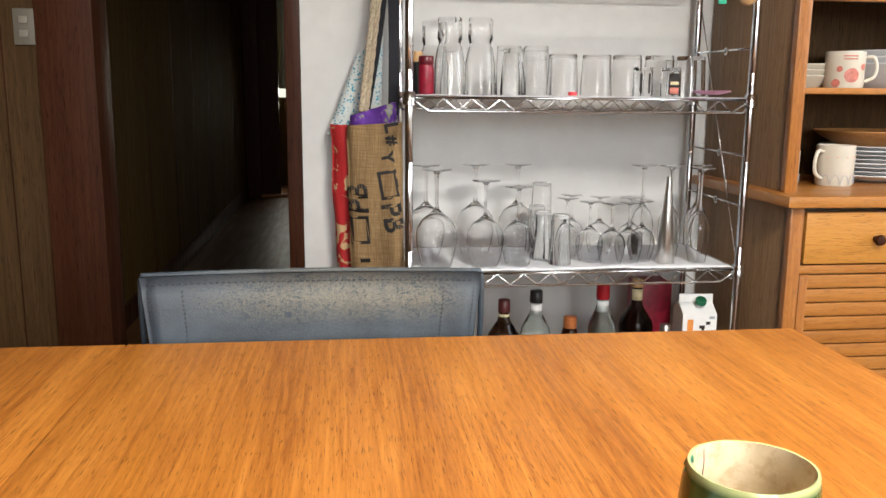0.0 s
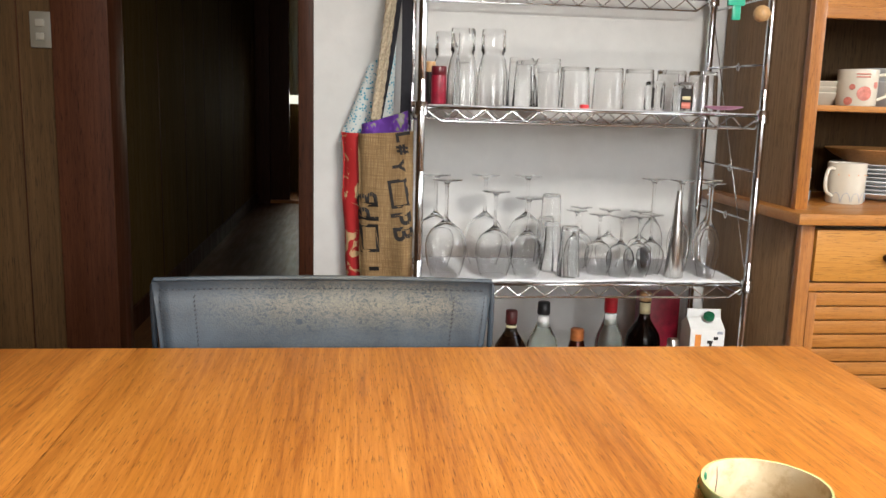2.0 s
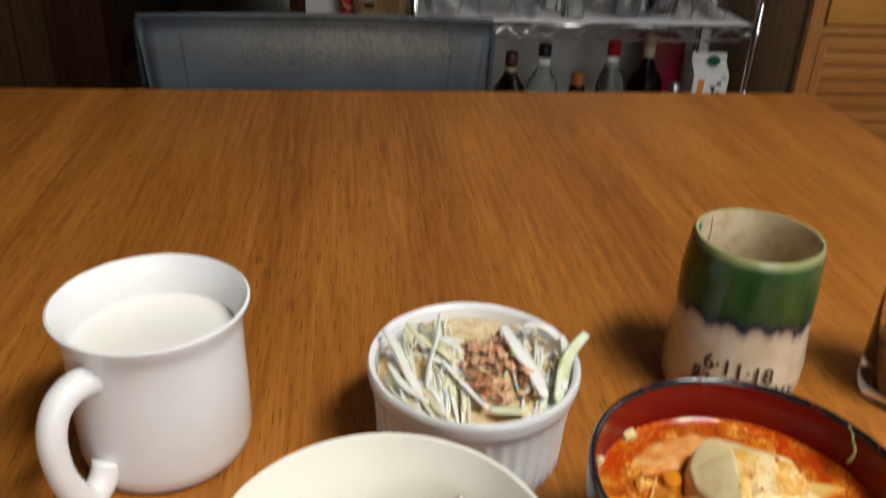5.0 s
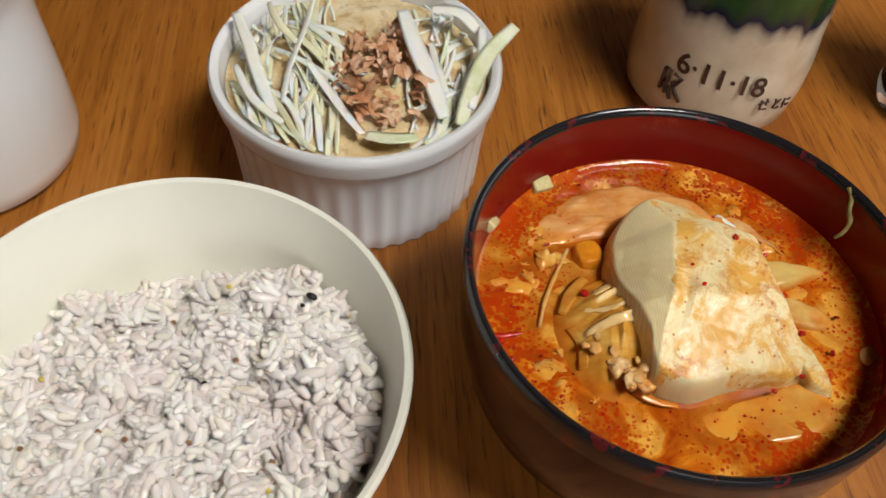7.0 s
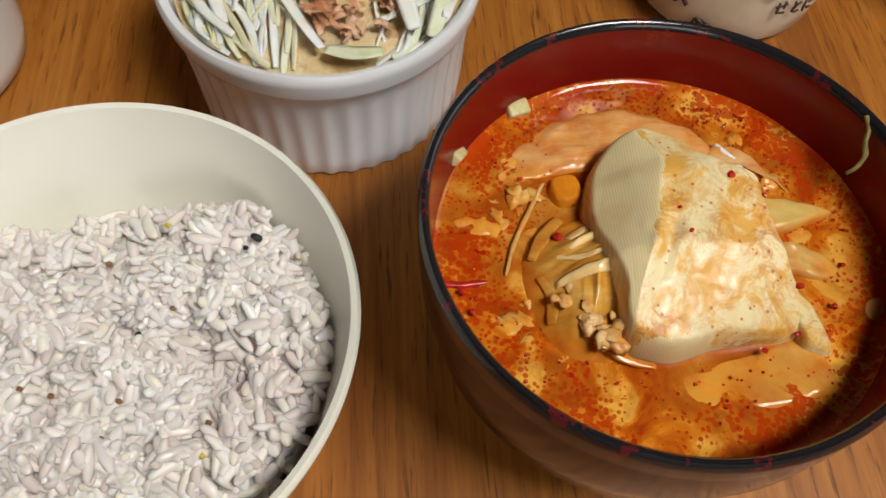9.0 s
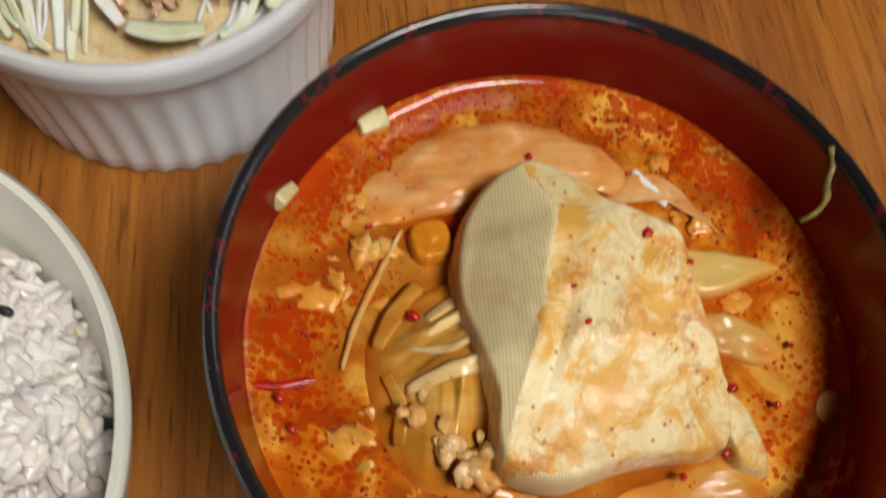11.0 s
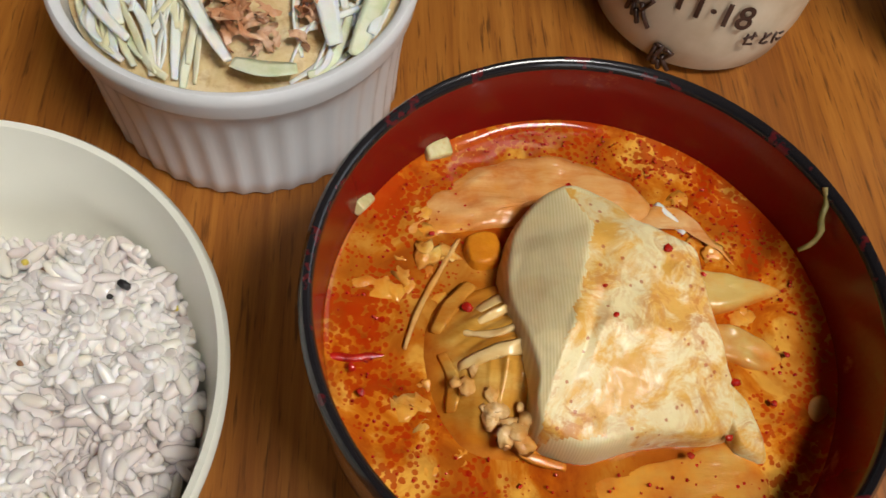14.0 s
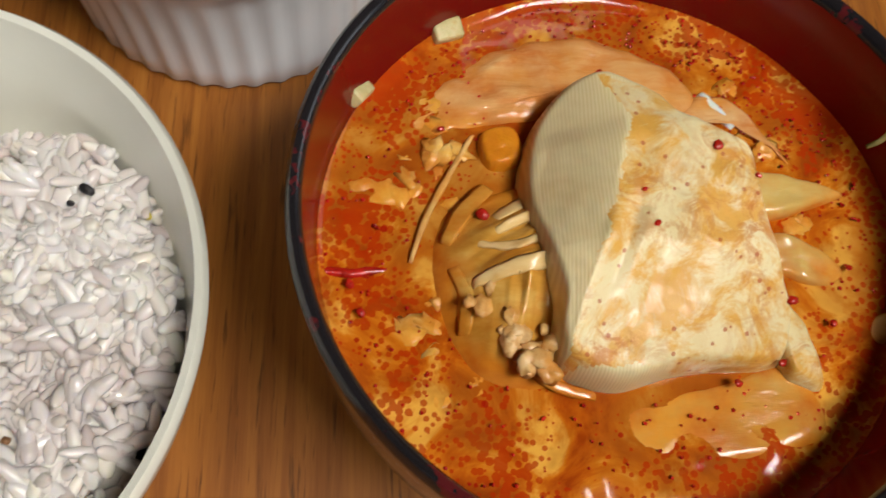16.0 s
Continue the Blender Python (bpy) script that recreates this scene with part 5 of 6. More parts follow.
# ---- tea cup ----
def tea_cup():
    c = thing("tea_cup", "handmade tea cup with green glaze over a cream body", "cup", pose(0.2036, 0.3702, T))

    def wonky(a, r, z):
        return 0.0005 * math.sin(2 * a + 0.6) + 0.0004 * math.sin(3 * a + z * 90)

    out = [(0.0, 0.004), (0.024, 0.004), (0.0275, 0.0), (0.0320, 0.0003), (0.0352, 0.004), (0.0366, 0.014), (0.0362, 0.026), (0.0347, 0.040), (0.0344, 0.056), (0.0346, 0.068), (0.0336, 0.080), (0.0323, 0.0893), (0.0316, 0.0910), (0.0304, 0.0908)]
    part("body", lathe("body", out, cup_glaze, 72, wonky), c)
    inn = [(0.0304, 0.0908), (0.0306, 0.082), (0.0312, 0.066), (0.0305, 0.040), (0.029, 0.018), (0.022, 0.009), (0.0, 0.008)]
    part("lining", lathe("lining", inn, cup_inside, 72, wonky), c, "cream glazed inside with a crack")
    crack = [(0.0305 * math.cos(a), 0.0305 * math.sin(a), z) for a, z in ((2.02, 0.088), (1.99, 0.080), (2.01, 0.072), (1.95, 0.064), (1.97, 0.055))]
    part("crack", tube("crack", curve_pts(crack, 4), 0.0004, brown_ink, 5), c, "fine brown crack inside the cup")
    # green runs just inside the lip
    for a in (2.45, 2.65, 2.9):
        p = (0.0309 * math.cos(a), 0.0309 * math.sin(a), 0.0865)
        part("glaze_run", mesh_of("glaze_run", *blob_data(p, (0.0022, 0.0016, 0.0026), 6, 8, 0.3, 2, a), dark_green), c, "run of green glaze inside the lip")

    def wrap(x, z):
        """Lettering laid on the cup's wall: x along it, z up."""
        r = 0.0377 if z < 0.02 else 0.0377 - 0.0020 * (z - 0.02) / 0.022
        a = -math.pi / 2 - 0.10 + x / r
        return Vector((r * math.cos(a), r * math.sin(a), z))

    def stroke(pts, w=0.0008):
        part("brush_mark", tube("brush_mark", [wrap(x, z) for x, z in pts], w, brown_ink, 6), c, "brown brushed mark")

    def written(body, x0, z0, size, slope):
        cu = bpy.data.curves.new("date", "FONT")
        cu.body, cu.size, cu.extrude, cu.offset = body, size, 0.0, 0.00022
        tmp = bpy.data.objects.new("date", cu)
        me = bpy.data.meshes.new_from_object(tmp)
        bm = bmesh.new()
        bm.from_mesh(me)
        bmesh.ops.triangulate(bm, faces=list(bm.faces))
        bmesh.ops.subdivide_edges(bm, edges=list(bm.edges), cuts=2)
        for v in bm.verts:
            v.co = wrap(x0 + v.co.x, z0 + v.co.y + slope * v.co.x)
        bm.to_mesh(me)
        bm.free()
        me.materials.append(brown_ink)
        bpy.data.objects.remove(tmp)
        part("brushed_date", me, c, "brown handwritten date")

    written("6\u00b711\u00b718", -0.0280, 0.0290, 0.0120, -0.11)
    # marks that cannot be read
    for x, z, s in ((-0.0280, 0.0212, 1.45), (-0.0150, 0.0068, 1.1)):
        for pts in (((-2.4, 4.2), (-2.9, -2.6)), ((-2.4, 4.2), (-0.6, 4.4), (-1.0, 0.6), (-2.6, 0.4)), ((-1.4, 0.4), (-1.0, -3.0)), ((0.4, 3.8), (3.0, 3.2), (0.8, -0.6)), ((0.4, 1.2), (1.9, -1.6), (3.8, -3.8)), ((-0.4, -1.0), (0.9, -4.2))):
            stroke([(x + a * 0.001 * s, z + b * 0.001 * s) for a, b in pts], 0.0008)
    for k, pts in enumerate(((((-2.0, 0.8), (2.0, 1.6)), ((1.0, 2.8), (0.9, 0.2)), ((-1.0, 2.4), (-1.0, -1.4), (1.6, -1.6))),
                             (((-0.6, 2.6), (-0.2, 0.6)), ((1.8, 2.0), (-0.6, 0.4), (-1.0, -1.0), (0.4, -1.6), (1.8, -1.4))),
                             (((-1.6, 2.4), (-1.9, 0.4), (-1.5, -1.8)), ((-0.2, 1.4), (1.4, 1.5)), ((-0.3, -0.4), (0.0, -1.2), (1.6, -1.1))))):
        for line in pts:
            stroke([(0.0100 + k * 0.0060 + a * 0.0011, 0.0205 - 0.0008 * k + b * 0.0011) for a, b in line], 0.00045)


tea_cup()


# ---- mug of milk ----
def milk_mug():
    m = thing("mug", "plain white porcelain mug", "mug", pose(-0.0903, 0.3368, T))
    out = [(0.0, 0.003), (0.026, 0.003), (0.0310, 0.0), (0.035, 0.0004), (0.0380, 0.0030), (0.0393, 0.010), (0.0393, 0.030), (0.0388, 0.050), (0.0388, 0.066), (0.0402, 0.0735), (0.0430, 0.0785), (0.0430, 0.0797), (0.0418, 0.0802), (0.0400, 0.0775), (0.0366, 0.068), (0.0360, 0.040), (0.0355, 0.012), (0.030, 0.006), (0.0, 0.005)]
    part("body", lathe("body", out, mug_white, 96), m)
    d = Vector((math.cos(radians(240)), math.sin(radians(240)), 0))
    pts = [(0.036, 0.0605), (0.046, 0.0635), (0.056, 0.0600), (0.0615, 0.048), (0.0610, 0.030), (0.0560, 0.0140), (0.0490, 0.0065), (0.0420, 0.0100), (0.0375, 0.0180)]
    part("handle", tube("handle", curve_pts([(d.x * r, d.y * r, z) for r, z in pts], 6), lambda s: 0.0056 + 0.0012 * abs(2 * s - 1), mug_white, 14), m)


milk_mug()
milk = [(0.0, 0.0605), (0.030, 0.0605), (0.0354, 0.0607), (0.0366, 0.0615)]
tagged(part("milk", lathe("milk", [(r, z) for r, z in milk], milk_mat, 64), at=pose(-0.0903, 0.3368, T)), "white milk filling most of the mug", "milk")


def spice_jar():
    j = thing("spice_jar", "small clear glass jar with red-brown spice", "jar", pose(0.3000, 0.353, T))
    prof = [(0.0, 0.006), (0.020, 0.006), (0.0222, 0.008), (0.0224, 0.060), (0.019, 0.068), (0.019, 0.078), (0.021, 0.078), (0.021, 0.067), (0.0252, 0.058), (0.0256, 0.006), (0.0240, 0.0012), (0.0, 0.0008)]
    part("glass", lathe("glass", prof[::-1], clear_glass, 40), j)
    part("lid", lathe("lid", [(0.0, 0.094), (0.021, 0.094), (0.0225, 0.092), (0.0225, 0.072), (0.0215, 0.072)][::-1], red_cap, 40), j, "red plastic lid")
    part("spice", lathe("spice", [(0.0, 0.0065), (0.0198, 0.0065), (0.0219, 0.009), (0.0219, 0.034), (0.0, 0.036)], millet, 32), j, "red-brown spice inside the jar")


spice_jar()


# ---- wire rack with glassware ----
X0, X1, Y0, Y1 = 0.143, 0.947, 1.885, 2.215
Z2, Z3, ZTOP, ZLOW = 0.966, 0.560, 1.268, 0.17


def wire_rack():
    r = thing("wire_rack", "chrome wire shelving rack with zigzag rails", "shelf rack")
    z = 0.0
    prof = [(0.0, 0.0), (0.0095, 0.0)]
    while z < 1.62:
        prof += [(0.0095, z + 0.202), (0.0087, z + 0.2035), (0.0087, z + 0.2045), (0.0095, z + 0.206)]
        z += 0.206
    prof += [(0.0, z + 0.0)]
    for x in (X0, X1):
        for y in (Y0, Y1):
            part("post", lathe("post", prof, chrome, 14), r, at=Matrix.Translation((x, y, 0)))
    for z in (Z2, Z3, ZTOP, ZLOW):
        s = part("shelf", tube("shelf", [(X0, Y0 - 0.002, z), (X1, Y0 - 0.002, z)], 0.0034, chrome, 8), r)
        drop = 0.030
        for y in (Y0 - 0.002, Y1 + 0.002):
            if y > Y0:
                part("rail", tube("rail", [(X0, y, z), (X1, y, z)], 0.0034, chrome, 8), s)
            low = [(X0, y, z), (X0 + 0.02, y, z - drop * 0.4), (X0 + 0.045, y, z - drop), (X1 - 0.045, y, z - drop), (X1 - 0.02, y, z - drop * 0.4), (X1, y, z)]
            part("lower_rail", tube("lower_rail", low, 0.0030, chrome, 8), s)
            zig = []
            n = 22
            for i in range(n + 1):
                x = X0 + 0.045 + (X1 - X0 - 0.09) * i / n
                zig.append((x, y, z - 0.002 if i % 2 else z - drop + 0.002))
            part("zigzag", tube("zigzag", zig, 0.0022, chrome, 6), s)
        for x in (X0, X1):
            part("rail", tube("rail", [(x, Y0, z), (x, Y1, z)], 0.0034, chrome, 8), s)
            part("lower_rail", tube("lower_rail", [(x, Y0, z), (x, Y0 + 0.03, z - drop), (x, Y1 - 0.03, z - drop), (x, Y1, z)], 0.0030, chrome, 8), s)
        for k in range(22):
            x = X0 + 0.03 + (X1 - X0 - 0.06) * k / 21
            part("slat", tube("slat", [(x, Y0, z + 0.001), (x, Y1, z + 0.001)], 0.0018, chrome, 6), s)
        for x in (X0, X1):
            for y in (Y0, Y1):
                part("collar", lathe("collar", [(0.0118, -0.018), (0.0155, -0.016), (0.0142, 0.012), (0.0118, 0.014)], chrome, 14), s, at=Matrix.Translation((x, y, z)))
    # side bars with ring hooks
    for z in (1.085, 0.835, 0.715):
        b = part("side_bar", tube("side_bar", [(X1, Y0, z), (X1, Y1, z + 0.004)], 0.0028, chrome, 8), r)
        c = (X1 - 0.004, Y0 + 0.14, z)
        ring = [(c[0], c[1] + 0.008 * math.cos(a), c[2] + 0.008 * math.sin(a)) for a in [i * math.pi / 7 for i in range(14)]]
        part("ring", tube("ring", ring, 0.0020, chrome, 6, True), b)
    part("brace", tube("brace", [(X1 + 0.004, Y1, 1.22), (X1 + 0.004, Y0 + 0.03, 0.60)], 0.0018, chrome, 6), r, "thin diagonal brace")


wire_rack()


def shelf_liner(z, seed, x0, x1, y0, y1):
    nx, ny = 40, 10
    verts, faces = [], []
    for layer in (0.0, 0.0012):
        for i in range(nx + 1):
            for k in range(ny + 1):
                x, y = x0 + (x1 - x0) * i / nx, y0 + (y1 - y0) * k / ny
                w = 0.004 * max(0.0, noise.noise(Vector((x * 7 + seed, y * 9, 0)))) * (1 if k < 4 else 0.3)
                verts.append((x, y - 0.004 * noise.noise(Vector((x * 9, seed, 0))), z + 0.0038 + layer + w))
    q = (nx + 1) * (ny + 1)
    for i in range(nx):
        for k in range(ny):
            a = i * (ny + 1) + k
            faces.append((q + a, q + a + ny + 1, q + a + ny + 2, q + a + 1))
            faces.append((a, a + 1, a + ny + 2, a + ny + 1))
    for i in range(nx):
        a, b = i * (ny + 1), (i + 1) * (ny + 1)
        faces.append((a, b, q + b, q + a))
    tagged(part("shelf_paper", mesh_of("shelf_paper", verts, faces, paper)), "rumpled pale grey paper lining the rack shelf", "paper")


shelf_liner(Z3, 2.0, X0 + 0.014, 0.535, Y0 + 0.004, Y1 - 0.02)
shelf_liner(Z3 + 0.0016, 5.0, 0.50, X1 - 0.016, Y0 + 0.002, Y1 - 0.02)
shelf_liner(Z2, 8.0, X0 + 0.016, X1 - 0.016, Y0 + 0.004, Y1 - 0.02)


def shell(outer, t, foot=None):
    """A thin glass wall: the outer profile and, back inside it, the inner one."""
    inner = [(max(0.0, r - t), z) for r, z in outer[::-1]]
    return outer + inner


def wine_glass(h, bowl, foot, stem):
    """Profile of a stemmed glass standing on its mouth: mouth at z 0, foot on top."""
    hb = h * 0.56
    out = [(bowl * 0.70, 0.0), (bowl * 0.86, hb * 0.18), (bowl * 0.98, hb * 0.42), (bowl, hb * 0.56), (bowl * 0.93, hb * 0.72), (bowl * 0.70, hb * 0.87), (bowl * 0.36, hb * 0.97), (0.0050, hb * 1.06), (stem, hb * 1.16), (stem * 0.95, h * 0.80), (stem * 1.1, h * 0.94), (0.009, h * 0.972), (foot * 0.6, h * 0.985), (foot, h * 0.992), (foot, h), (0.0, h)]
    inn = [(0.0, hb * 0.985), (bowl * 0.32, hb * 0.945), (bowl * 0.68 - 0.0008, hb * 0.855), (bowl * 0.92 - 0.001, hb * 0.71), (bowl - 0.0011, hb * 0.555), (bowl * 0.98 - 0.0011, hb * 0.42), (bowl * 0.86 - 0.0011, hb * 0.18), (bowl * 0.70 - 0.0011, 0.0)]
    return inn + out


def tumbler(h, r0, r1, t=0.0018, base=0.008):
    """A tumbler upside down: mouth r0 at z 0, thick base r1 on top."""
    return [(0.0, h - base), (r1 - t - 0.001, h - base), (r1 - t, h - base - 0.003), (r0 - t, 0.0005), (r0 - t * 0.4, 0.0), (r0, 0.0008), (r1, h - 0.003), (r1 - 0.002, h), (0.0, h - 0.001)]


def stemless(name, prof, label, category, places, z, group, n=28, mat=None, ripple=None):
    me = lathe(name, prof, mat or clear_glass, n, ripple)
    first = None
    for x, y in places:
        if first is None:
            first = tagged(part(name, me, at=pose(x, y, z)), label, category, group)
        else:
            copy_thing(first, pose(x, y, z, 0, 0, 40 * x * 100 % 360))


STACK = [(0.0, 0.160), (0.022, 0.160), (0.0225, 0.118), (0.027, 0.102), (0.0325, 0.070), (0.0335, 0.0), (0.036, 0.0), (0.0352, 0.072), (0.0295, 0.104), (0.0255, 0.112), (0.0255, 0.120), (0.0285, 0.124), (0.0275, 0.170), (0.026, 0.172), (0.0, 0.171)]
P2, P3 = Z2 + 0.0075, Z3 + 0.0075
stemless("wine_glass", wine_glass(0.232, 0.050, 0.036, 0.0040), "large clear wine glass standing upside down", "wine glass", [(0.214, 1.95), (0.200, 2.08), (0.330, 2.10), (0.440, 2.10)], P3, "large wine glasses")
stemless("wine_glass", wine_glass(0.205, 0.046, 0.034, 0.0038), "medium clear wine glass standing upside down", "wine glass", [(0.333, 1.955)], P3, "medium wine glasses")
stemless("wine_glass", wine_glass(0.190, 0.041, 0.033, 0.0036), "clear wine glass standing upside down", "wine glass", [(0.414, 1.955)], P3, "medium wine glasses")
stemless("wine_glass", wine_glass(0.150, 0.034, 0.028, 0.0030), "small clear wine glass standing upside down", "wine glass", [(0.600, 1.98), (0.655, 2.08), (0.692, 1.955), (0.590, 2.12), (0.728, 2.05), (0.645, 1.945), (0.560, 2.05), (0.735, 1.985)], P3, "small wine glasses")
stemless("champagne_glass", [(r, z) for r, z in wine_glass(0.235, 0.029, 0.032, 0.0035)], "tall narrow champagne glass standing upside down", "champagne glass", [(0.868, 1.95), (0.905, 2.05), (0.820, 2.02), (0.755, 2.04)], P3, "champagne glasses")
stemless("tall_glass", tumbler(0.122, 0.028, 0.021), "narrow clear tumbler standing upside down", "tumbler", [(0.518, 1.95), (0.490, 2.02), (0.50, 2.13)], P3, "narrow tumblers")
stemless("tall_glass", tumbler(0.185, 0.030, 0.024), "tall clear beer glass standing upside down", "tumbler", [(0.502, 2.09)], P3, "narrow tumblers")
stemless("tumbler", STACK, "tall stacked clear tumbler standing upside down", "tumbler", [(0.241, 1.945), (0.312, 1.945), (0.215, 2.05)], P2, "tall tumblers", 28)
stemless("tumbler", tumbler(0.105, 0.031, 0.024, 0.002, 0.010), "clear tumbler nested under a taller one", "tumbler", [(0.392, 1.95), (0.262, 2.09)], P2, "small tumblers", 28)
stemless("tumbler", tumbler(0.118, 0.034, 0.030, 0.0022, 0.012), "clear tumbler standing upside down", "tumbler", [(0.402, 2.06), (0.470, 2.06)], P2, "small tumblers", 28)
stemless("tumbler", tumbler(0.095, 0.038, 0.034, 0.0022, 0.010), "short clear tumbler standing upside down", "tumbler", [(0.512, 1.96), (0.594, 1.96), (0.672, 1.97), (0.752, 1.97), (0.835, 1.98), (0.475, 2.09), (0.86, 2.1)], P2, "short tumblers", 28)


def steel_cone():
    prof = [(0.0, 0.001), (0.022, 0.0), (0.0235, 0.002), (0.0135, 0.12), (0.0065, 0.205), (0.0060, 0.214), (0.0050, 0.214), (0.0, 0.213)]
    tagged(part("steel_cone", lathe("steel_cone", prof, steel, 36), at=pose(0.784, 1.945, P3)), "tapering brushed steel cone standing among the glasses", "cone")


steel_cone()


def small_bottle():
    b = thing("small_bottle", "small crimson bottle with a dark cap", "bottle", pose(0.186, 1.935, P2))
    part("body", lathe("body", [(0.0, 0.0), (0.0165, 0.0), (0.018, 0.002), (0.018, 0.060), (0.0165, 0.066), (0.0, 0.066)], crimson, 28), b)
    part("cap", lathe("cap", [(0.0165, 0.066), (0.0175, 0.067), (0.0175, 0.084), (0.016, 0.086), (0.0, 0.086)], plain("plum_cap", (0.10, 0.006, 0.012), 0.3, 0, 0.1, 60, 0), 28), b, "dark plum cap")


small_bottle()
b2 = thing("small_bottle", "small dark bottle with a golden cap", "bottle", pose(0.170, 1.985, P2))
part("body", lathe("body", [(0.0, 0.0), (0.014, 0.0), (0.015, 0.002), (0.015, 0.074), (0.0, 0.074)], black_cap, 24), b2)
part("cap", lathe("cap", [(0.0125, 0.074), (0.0125, 0.098), (0.0, 0.098)], cork, 24), b2, "golden-brown cap")


def curved_label(name, r, z0, z1, a0, a1, mat, parent, label=""):
    verts, faces = [], []
    n = 14
    for i in range(n + 1):
        a = a0 + (a1 - a0) * i / n
        for z in (z0, z1):
            for rr in (r, r + 0.0004):
                verts.append((rr * math.cos(a), rr * math.sin(a), z))
    for i in range(n):
        q = i * 4
        faces += [(q + 1, q + 5, q + 7, q + 3), (q, q + 2, q + 6, q + 4), (q + 2, q + 3, q + 7, q + 6), (q, q + 4, q + 5, q + 1)]
    return part(name, mesh_of(name, verts, faces, mat), parent, label)


# printed short glasses and a pink saucer
def printed(x, y, kind):
    g = thing("printed_glass", "small clear glass with black print" if kind else "small clear glass with a red and black label", "tumbler", pose(x, y, P2))
    part("glass", lathe("glass", tumbler(0.066, 0.024, 0.023, 0.002, 0.008), clear_glass, 24), g)
    if kind:
        for k, (a0, a1) in enumerate(((-2.2, -1.95), (-1.35, -1.15))):
            curved_label("print", 0.0243, 0.006, 0.052, a0, a1, black_ink, g, "black printed bar")
    else:
        curved_label("print", 0.0243, 0.004, 0.052, -2.1, -1.0, black_ink, g, "black printed label")
        curved_label("print", 0.0248, 0.006, 0.020, -2.0, -1.1, red_print, g, "red band")
        curved_label("print", 0.0248, 0.026, 0.034, -1.95, -1.15, label_cream, g, "cream band")


printed(0.697, 1.925, True)
printed(0.765, 1.925, False)
tagged(part("saucer", lathe("saucer", [(0.0, 0.004), (0.020, 0.004), (0.044, 0.010), (0.046, 0.012), (0.0445, 0.013), (0.020, 0.0065), (0.0, 0.0065)], pink, 36), at=pose(0.862, 1.915, P2 + 0.001)), "pink plastic saucer lying on the rack shelf", "saucer")
# unidentified coral-red bit below a tumbler, modelled as a plain disc
tagged(part("coral_disc", lathe("coral_disc", [(0.0, 0.0), (0.010, 0.0), (0.0105, 0.008), (0.0, 0.009)], plain("coral_cap", (0.72, 0.06, 0.07), 0.35, 0, 0.08, 60, 0), 20), at=pose(0.523, 1.905, P2)), "small coral-red plastic disc on the shelf", "disc")


def clip():
    c = thing("clip", "green plastic clip on the rack's upper rail", "clip", pose(0.853, Y0 - 0.014, 1.200))
    part("jaw", box_mesh("jaw", (-0.020, -0.004, 0.012), (0.020, 0.006, 0.034), green_plastic, 0.003), c)
    part("lever", box_mesh("lever", (-0.010, -0.007, -0.020), (0.010, 0.001, 0.014), green_plastic, 0.004), c)


clip()
tagged(part("cork_ball", mesh_of("cork_ball", *blob_data((0, 0, 0), (0.019, 0.019, 0.019), 12, 18, 0.03), cork), at=pose(0.912, Y0 - 0.022, 1.196)), "small round wooden ball on the rack's corner", "ball")


# bottles on the low shelf
def bottle(x, y, h, r, neck, body_mat, cap_mat, cap_h, label_mat, label, band=None):
    b = thing("bottle", label, "bottle", pose(x, y, ZLOW + 0.004), "bottles on the low shelf")
    s = h * 0.62
    prof = [(0.0, 0.0), (r * 0.94, 0.0), (r, 0.004), (r, s), (r * 0.92, s + 0.016), (neck * 1.25, s + 0.052), (neck, s + 0.066), (neck, h - cap_h), (0.0, h - cap_h)]
    part("glass", lathe("glass", prof, body_mat, 32), b)
    part("cap", lathe("cap", [(neck * 1.12, h - cap_h - 0.004), (neck * 1.16, h - cap_h), (neck * 1.12, h - 0.002), (neck * 0.95, h), (0.0, h)], cap_mat, 24), b)
    if label_mat:
        curved_label("label", neck * 1.02, h - cap_h - 0.038, h - cap_h - 0.008, -math.pi * 0.95, -math.pi * 0.05, label_mat, b, "paper neck label")
    curved_label("label", r, s * 0.2, s * 0.75, -math.pi * 0.9, -math.pi * 0.1, label_cream, b, "paper body label")


bottle(0.400, 2.04, 0.284, 0.043, 0.0135, dark_bottle, plain("maroon_cap", (0.075, 0.012, 0.012), 0.4, 0, 0.1, 60, 0), 0.030, label_cream, "dark brown bottle with a maroon cap and cream neck label")
bottle(0.486, 2.05, 0.304, 0.040, 0.0145, green_bottle, black_cap, 0.028, label_white, "clear bottle with a black cap and white neck label")
bottle(0.578, 2.05, 0.232, 0.030, 0.0155, dark_bottle, copper_cap, 0.050, None, "dark bottle with a copper foil cap")
bottle(0.664, 2.05, 0.318, 0.036, 0.0150, green_bottle, red_cap, 0.036, label_white, "pale green bottle with a red screw cap")
bottle(0.756, 2.05, 0.330, 0.045, 0.0140, dark_bottle, cork, 0.018, label_cream, "dark brown bottle with a tan stopper")
bottle(0.800, 1.955, 0.232, 0.026, 0.0125, green_bottle, steel, 0.028, None, "clear bottle with a silver cap")
tagged(part("red_box", box_mesh("red_box", (0.775, 2.10, ZLOW + 0.004), (0.872, 2.18, 0.482), crimson, 0.004)), "dark red gift box behind the bottles", "box")


